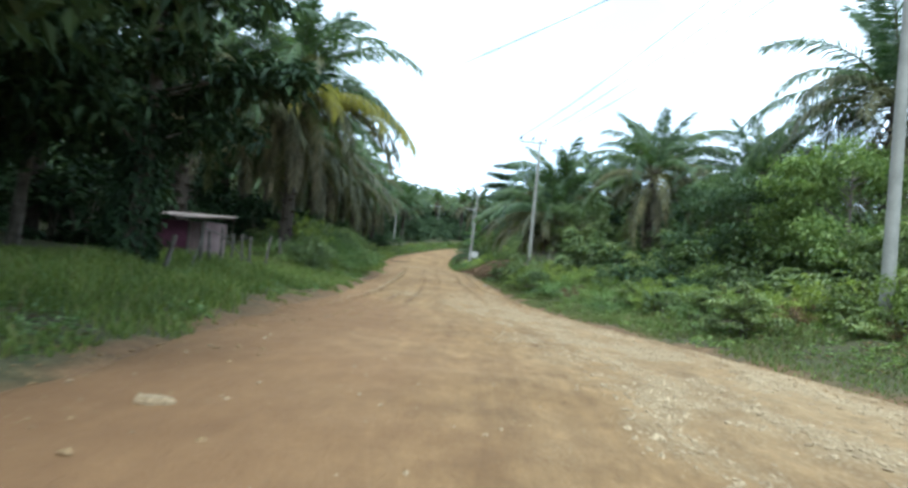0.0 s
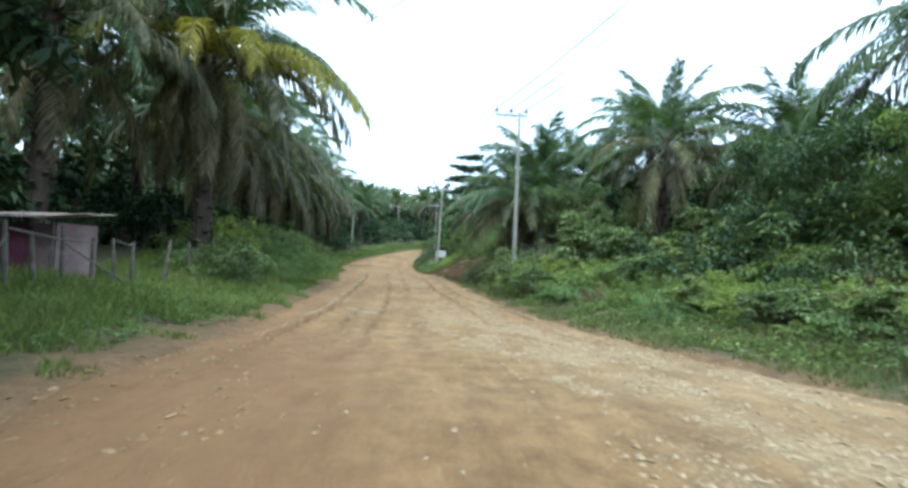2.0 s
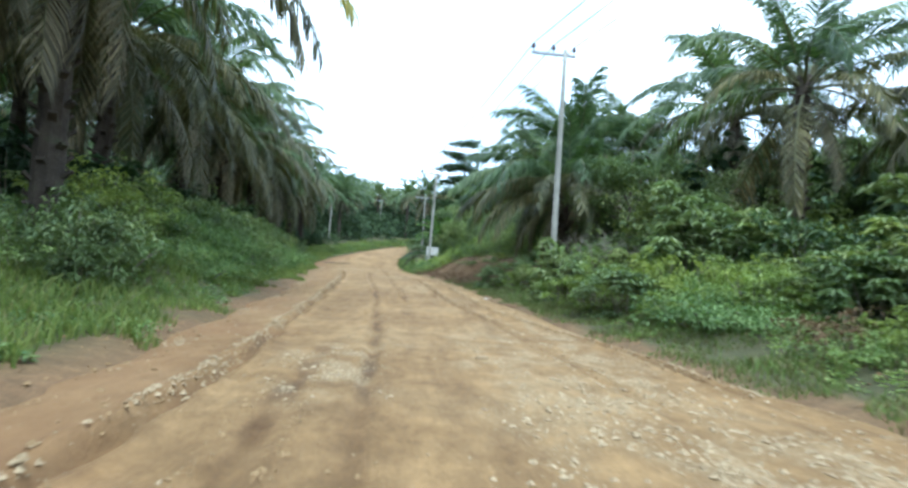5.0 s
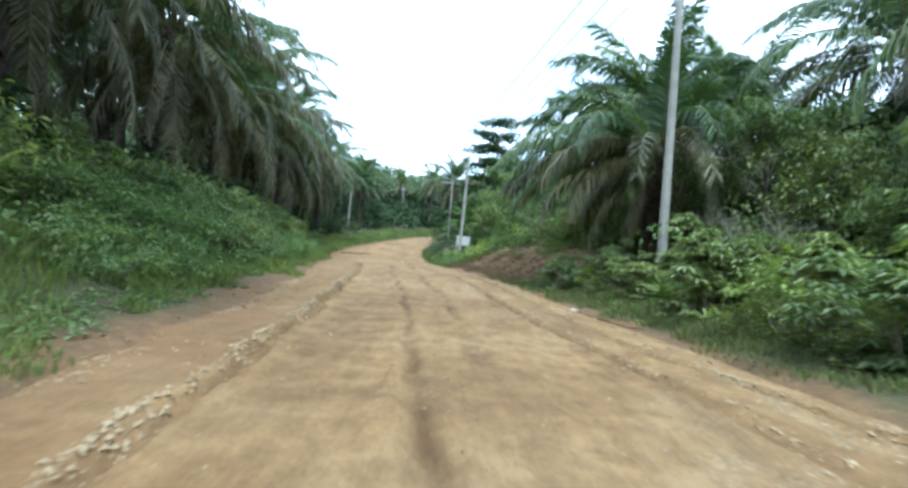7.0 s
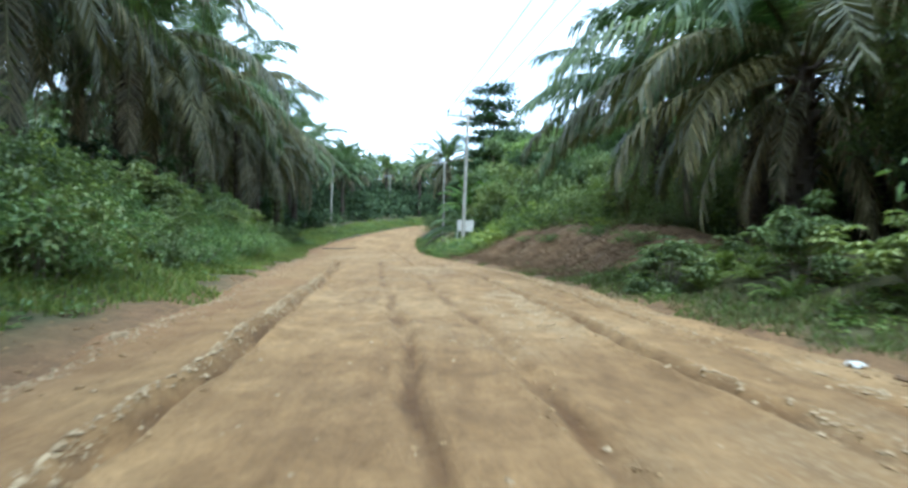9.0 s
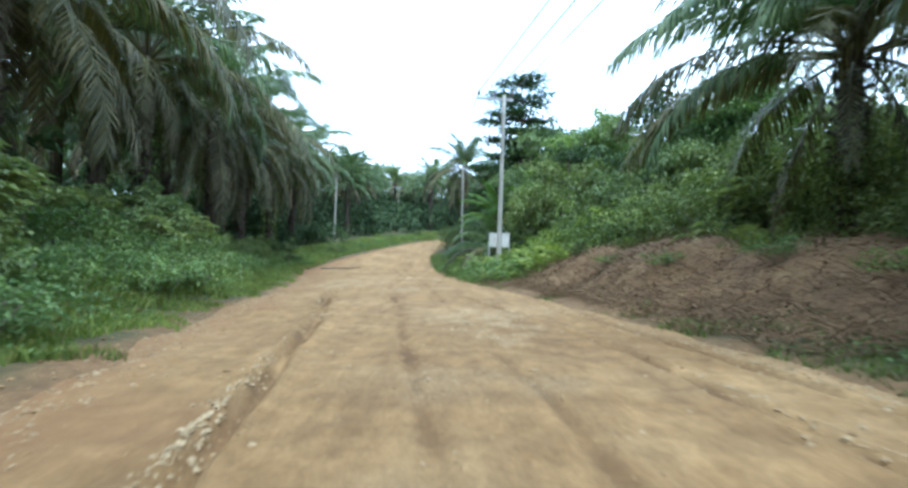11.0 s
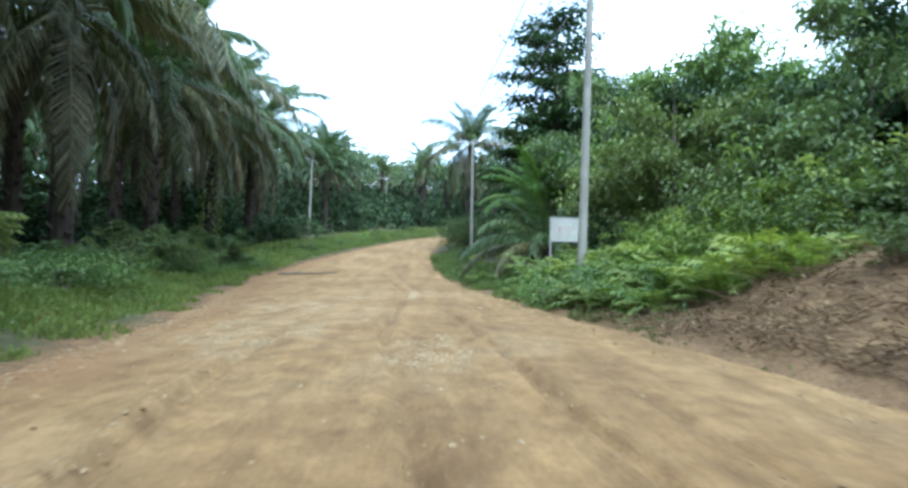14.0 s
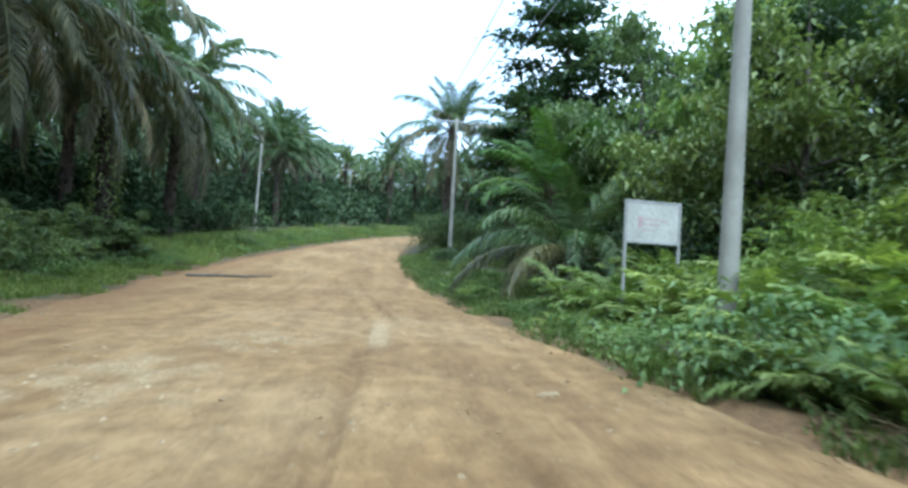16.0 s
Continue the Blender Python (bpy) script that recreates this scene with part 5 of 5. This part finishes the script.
def place_patch(r):
    y = r.uniform(-8.5, 16)
    l, w = edge(LEFT, y), edge(RIGHT, y) - edge(LEFT, y)
    f = r.uniform(0.42, 0.95)
    x = l + w * f
    p = smooth(0.46, 0.62, f + 0.15 * nz(x, y, 0.35, 21.0)) * (1 - smooth(0.84, 0.95, f)) * (1 - smooth(6, 16, y))
    p *= smooth(-0.25, 0.25, nz(x * 1.5, y * 0.55, 1.0, 25.0) + 0.5 * nz(x, y, 3.0, 26.0))
    return (x, y, 1.0) if r.random() < p else None


def place_stony(r):
    cx, cy, rx, ry = r.choice(PATCHES)
    x, y = cx + r.gauss(0, 0.8 * rx), cy + r.gauss(0, 0.8 * ry)
    return (x, y, 1.0) if r.random() < stony(x, y) else None


def place_edge(r):
    y = r.uniform(-8, 70)
    if r.random() < 0.5:
        return (edge(LEFT, y) + r.gauss(0.15, 0.6), y, 1.0)
    return (edge(RIGHT, y) - r.gauss(0.35, 0.35), y, 1.0)


stones("gravel", 17000, place_gravel, (0.010, 0.046), M_STONE, 5, "pale angular stones scattered on the dirt road")
stones("rut_stones", 15000, place_ridge, (0.013, 0.048), M_STONE_PALE, 6, "pale stones pushed up along the wheel ruts")
stones("edge_stones", 8500, place_windrow, (0.010, 0.044), M_STONE, 12, "pale stones graded into a line at the road edge")
stones("gravel_patch", 52000, place_patch, (0.010, 0.052), M_STONE_PALE, 14, "dense pale gravel pressed into the road surface")
stones("stony_patch", 16000, place_stony, (0.010, 0.045), M_STONE_PALE, 15, "pale broken stones lying bare in worn road patches")
stones("edge_clods", 5200, place_edge, (0.015, 0.06), M_CLOD, 8, "small ochre earth clods along the road edge")

stones("rut_crumbs", 4000, place_crumb, (0.012, 0.045), M_CLOD, 9, "dark crumbs of earth along the wheel ruts")


def fallen_branch(a, c, thick, mat, label, rise=0.0):
    """A crooked bare branch lying from a to c; its far end may stand off the ground."""
    r = random.Random(int(100 * a[1]))
    b = Build()
    a, c = Vector((*a, 0)), Vector((*c, 0))
    side = (c - a).cross(Vector((0, 0, 1))).normalized()
    pts = []
    for k in range(7):
        p = a.lerp(c, k / 6) + side * (0.04 * (c - a).length * math.sin(k * 1.7 + a.x))
        pts.append(Vector((p.x, p.y, max(road_z(p.x, p.y)[0], ground_z(p.x, p.y)) + 0.7 * thick + rise * (k / 6) ** 1.5)))
    b.tube(pts, [thick * q for q in (1.0, 0.95, 0.88, 0.78, 0.66, 0.5, 0.32)], 6)
    for k in (2, 3, 4):
        d = (side * r.choice((-1, 1)) + (c - a).normalized() * 0.8 + Vector((0, 0, 0.3))).normalized()
        q = pts[k] + d * r.uniform(2.0, 5.0) * thick
        b.tube([pts[k], q], [0.4 * thick, 0.15 * thick], 4)
    tagged(put("fallen_branch", b.data("fallen_branch", [mat])), label, "branch", "fallen branches")


fallen_branch((-12.3, 73.0), (-9.3, 74.0), 0.075, M_BARK, "bare fallen branch lying across the dirt road")
fallen_branch((2.2, 26.3), (2.75, 24.6), 0.030, M_TWIG, "thin reddish brown stick at the road edge")
fallen_branch((2.45, 25.6), (2.95, 24.3), 0.024, M_TWIG, "thin reddish brown stick at the road edge")
fallen_branch((-9.3, 43.7), (-10.4, 45.2), 0.030, M_STEM, "pale dead branch leaning in the verge scrub", 0.7)
for x, y, a in ((-0.9, 62.4, 0.3), (-0.7, 62.7, 1.2), (-0.5, 62.3, 2.2), (-0.8, 62.9, 2.8), (-0.4, 62.8, 0.9)):
    fallen_branch((x - 0.45 * math.cos(a), y - 0.45 * math.sin(a)), (x + 0.45 * math.cos(a), y + 0.45 * math.sin(a)), 0.022, M_TWIG, "cut brown stick heaped on the verge near the sign", 0.12)


def flat_rock(x, y, size, turn):
    r = random.Random(int(100 * y))
    b = Build()
    n = 9
    ring = [(math.cos(6.2832 * k / n) * size * r.uniform(0.8, 1.1), math.sin(6.2832 * k / n) * size * 0.5 * r.uniform(0.8, 1.1)) for k in range(n)]
    vs = [Vector((px * s, py * s, z)) for z, s in ((-0.05, 1.0), (0.02, 1.0), (0.045, 0.82)) for px, py in ring]
    fs = [(k * n + i, k * n + (i + 1) % n, (k + 1) * n + (i + 1) % n, (k + 1) * n + i) for k in (0, 1) for i in range(n)] + [tuple(2 * n + i for i in range(n))]
    b.add(vs, fs)
    thing = tagged(put("flat_rock", b.data("flat_rock", [M_STONE])), "flat pale rock half sunk in the dirt road", "rock", "loose rocks")
    thing.matrix_basis = pose(x, y, road_z(x, y)[0], 0, 0, turn)


for x, y, s, a in ((-0.3, -5.1, 0.15, 10), (-1.7, 6.2, 0.12, 60), (-2.4, 2.6, 0.10, 100), (0.7, 14.5, 0.10, 20), (-4.9, 27.6, 0.11, 70), (-5.0, 40.9, 0.12, 30), (-2.9, 56.4, 0.13, 15)):
    flat_rock(x, y, s, a)


def litter(x, y):
    r = random.Random(3)
    b = Build()
    n = 5
    vs = [Vector((0.05 * i, 0.04 * j, 0.02 + 0.05 * r.random())) for j in range(n) for i in range(n)]
    b.add(vs, [(j * n + i, j * n + i + 1, (j + 1) * n + i + 1, (j + 1) * n + i) for j in range(n - 1) for i in range(n - 1)])
    thing = tagged(put("paper_litter", b.data("paper_litter", [M_SIGN])), "crumpled scrap of white paper at the road edge", "litter")
    thing.matrix_basis = pose(x, y, max(road_z(x, y)[0], ground_z(x, y)) - 0.015, 0, 0, 25)


litter(2.1, 26.6)


def bare_shrub(x, y, height, seed):
    """A leafless shrub of pale forking branches."""
    r = random.Random(seed)
    b = Build()

    def grow(p, d, ln, rad, level):
        q = p + d * ln * 0.5 + Vector((r.gauss(0, 0.05), r.gauss(0, 0.05), 0.02)) * ln
        e = q + (d + Vector((r.gauss(0, 0.2), r.gauss(0, 0.2), 0.05))).normalized() * ln * 0.5
        b.tube([p, q, e], [rad, rad * 0.8, rad * 0.55], 5, 0, False)
        if level:
            for _ in range(3):
                nd = (d + Vector((r.gauss(0, 0.65), r.gauss(0, 0.65), r.uniform(-0.25, 0.3)))).normalized()
                grow(q.lerp(e, r.random()), nd, ln * 0.68, rad * 0.55, level - 1)

    for k in range(4):
        grow(Vector((0, 0, -0.1)), Vector((math.cos(k * 1.6) * 0.6, math.sin(k * 1.6) * 0.6, 1)).normalized(), height * 0.45, 0.03, 3)
    thing = tagged(put("bare_shrub", b.data("bare_shrub", [M_STEM])), "leafless shrub of pale forking branches among green scrub", "shrub", "bare shrubs")
    thing.matrix_basis = pose(x, y, ground_z(x, y), 0, 0, r.uniform(0, 360))


bare_shrub(5.6, 25.4, 2.7, 5)
bare_shrub(6.4, 26.6, 2.4, 6)
bare_shrub(4.6, 56.6, 3.0, 7)

# ---- grass on the verges ----


def grass(name, side, y0, y1, d0, d1, count, height, mats, seed, label, dry=0.0):
    r = random.Random(seed)
    b = Build()
    for _ in range(count):
        y = r.uniform(y0, y1)
        d = d0 + (d1 - d0) * r.random()
        x = edge(LEFT, y) - d if side < 0 else edge(RIGHT, y) + d
        if nz(x, y, 0.8, 41.0) < -0.34 + 0.65 * (1 - smooth(0, verge_soil(y) + 0.1 if side < 0 else 0.8, d - d0)):
            continue
        z = ground_z(x, y) - 0.02
        patch = 0.6 + 0.9 * max(0.0, nz(x, y, 0.45, 43.0) + 0.4)
        for j in range(3):
            h = height * r.uniform(0.5, 1.2) * patch * (0.45 + 0.55 * smooth(0, 1.4, d - d0))
            a = r.uniform(0, 6.28)
            w = Vector((math.cos(a), math.sin(a), 0)) * r.uniform(0.006, 0.012) * (1.4 if y > 30 else 1.0)
            lean = Vector((r.gauss(0, 0.4), r.gauss(0, 0.4), 0)) * h
            p = Vector((x + r.gauss(0, 0.05), y + r.gauss(0, 0.05), z))
            m = p + lean * 0.4 + Vector((0, 0, h * 0.62))
            t = p + lean * 1.15 + Vector((0, 0, h * 0.92))
            b.add([p - w, p + w, m + w * 0.8, m - w * 0.8, t], [(0, 1, 2, 3), (3, 2, 4)], 1 if r.random() < dry else 0)
    return tagged(put(name, b.data(name, mats)), label, "grass", kind="stuff")


def ground_cover(name, side, y0, y1, d0, d1, count, seed, mats, label):
    """Low weeds, seedlings and leaf litter on the verge."""
    r = random.Random(seed)
    b = Build()
    for _ in range(count):
        y = r.uniform(y0, y1)
        d = d0 + (d1 - d0) * r.random() ** 0.8
        x = edge(LEFT, y) - d if side < 0 else edge(RIGHT, y) + d
        if nz(x, y, 0.7, 61.0) < -0.15 + 0.55 * (1 - smooth(0, 1.2, d - d0)):
            continue
        z = ground_z(x, y)
        h = r.uniform(0.02, 0.22)
        a = r.uniform(0, 6.28)
        m = 1 if r.random() < 0.12 else 0
        for j in range(3):
            q = a + j * 2.1 + r.uniform(-0.4, 0.4)
            dv = Vector((math.cos(q), math.sin(q), r.uniform(0.0, 0.7))).normalized()
            b.leaf(Vector((x, y, z + (0.01 if m else h * r.random()))), dv, Vector((0, 0, 1)), r.uniform(0.07, 0.16), r.uniform(0.03, 0.075), m, 0.2)
    return tagged(put(name, b.data(name, mats)), label, "weeds", kind="stuff")


C = [M_LEAF_GREY, M_DEAD]
ground_cover("low_weeds", -1, -9, 40, 0.1, 7.0, 22000, 81, C, "low green weeds and leaf litter on the verge")
ground_cover("low_weeds", -1, 40, 85, 0.4, 5.0, 9000, 82, C, "low green weeds and leaf litter on the verge")
ground_cover("low_weeds", 1, -9, 36, 0.3, 6.0, 14000, 83, C, "low green weeds and leaf litter on the verge")
ground_cover("low_weeds", 1, 36, 76, 0.2, 4.0, 8000, 84, C, "low green weeds and leaf litter on the verge")
G = [M_GRASS, M_GRASS_DRY]
grass("verge_grass", -1, -9, 24, 0.0, 7.0, 23000, 0.36, G, 91, "knee-high bright green grass along the road verge", 0.05)
grass("verge_grass", -1, 24, 80, -0.1, 3.2, 24000, 0.26, G, 92, "short green grass at the foot of the bank", 0.08)
grass("verge_grass", 1, -9, 30, -0.3, 5.2, 24000, 0.19, G, 93, "short green and straw grass along the road verge", 0.45)
grass("verge_grass", 1, 28, 60, -0.3, 1.8, 8000, 0.16, G, 94, "thin straw-coloured grass at the road edge", 0.5)
grass("verge_grass", 1, 54, 90, -0.3, 3.0, 10000, 0.28, G, 95, "green grass at the road edge below the sign", 0.08)
grass("verge_grass", -1, 76, 124, 0.1, 6.0, 7000, 0.6, G, 96, "tall green grass on the outer side of the bend", 0.08)
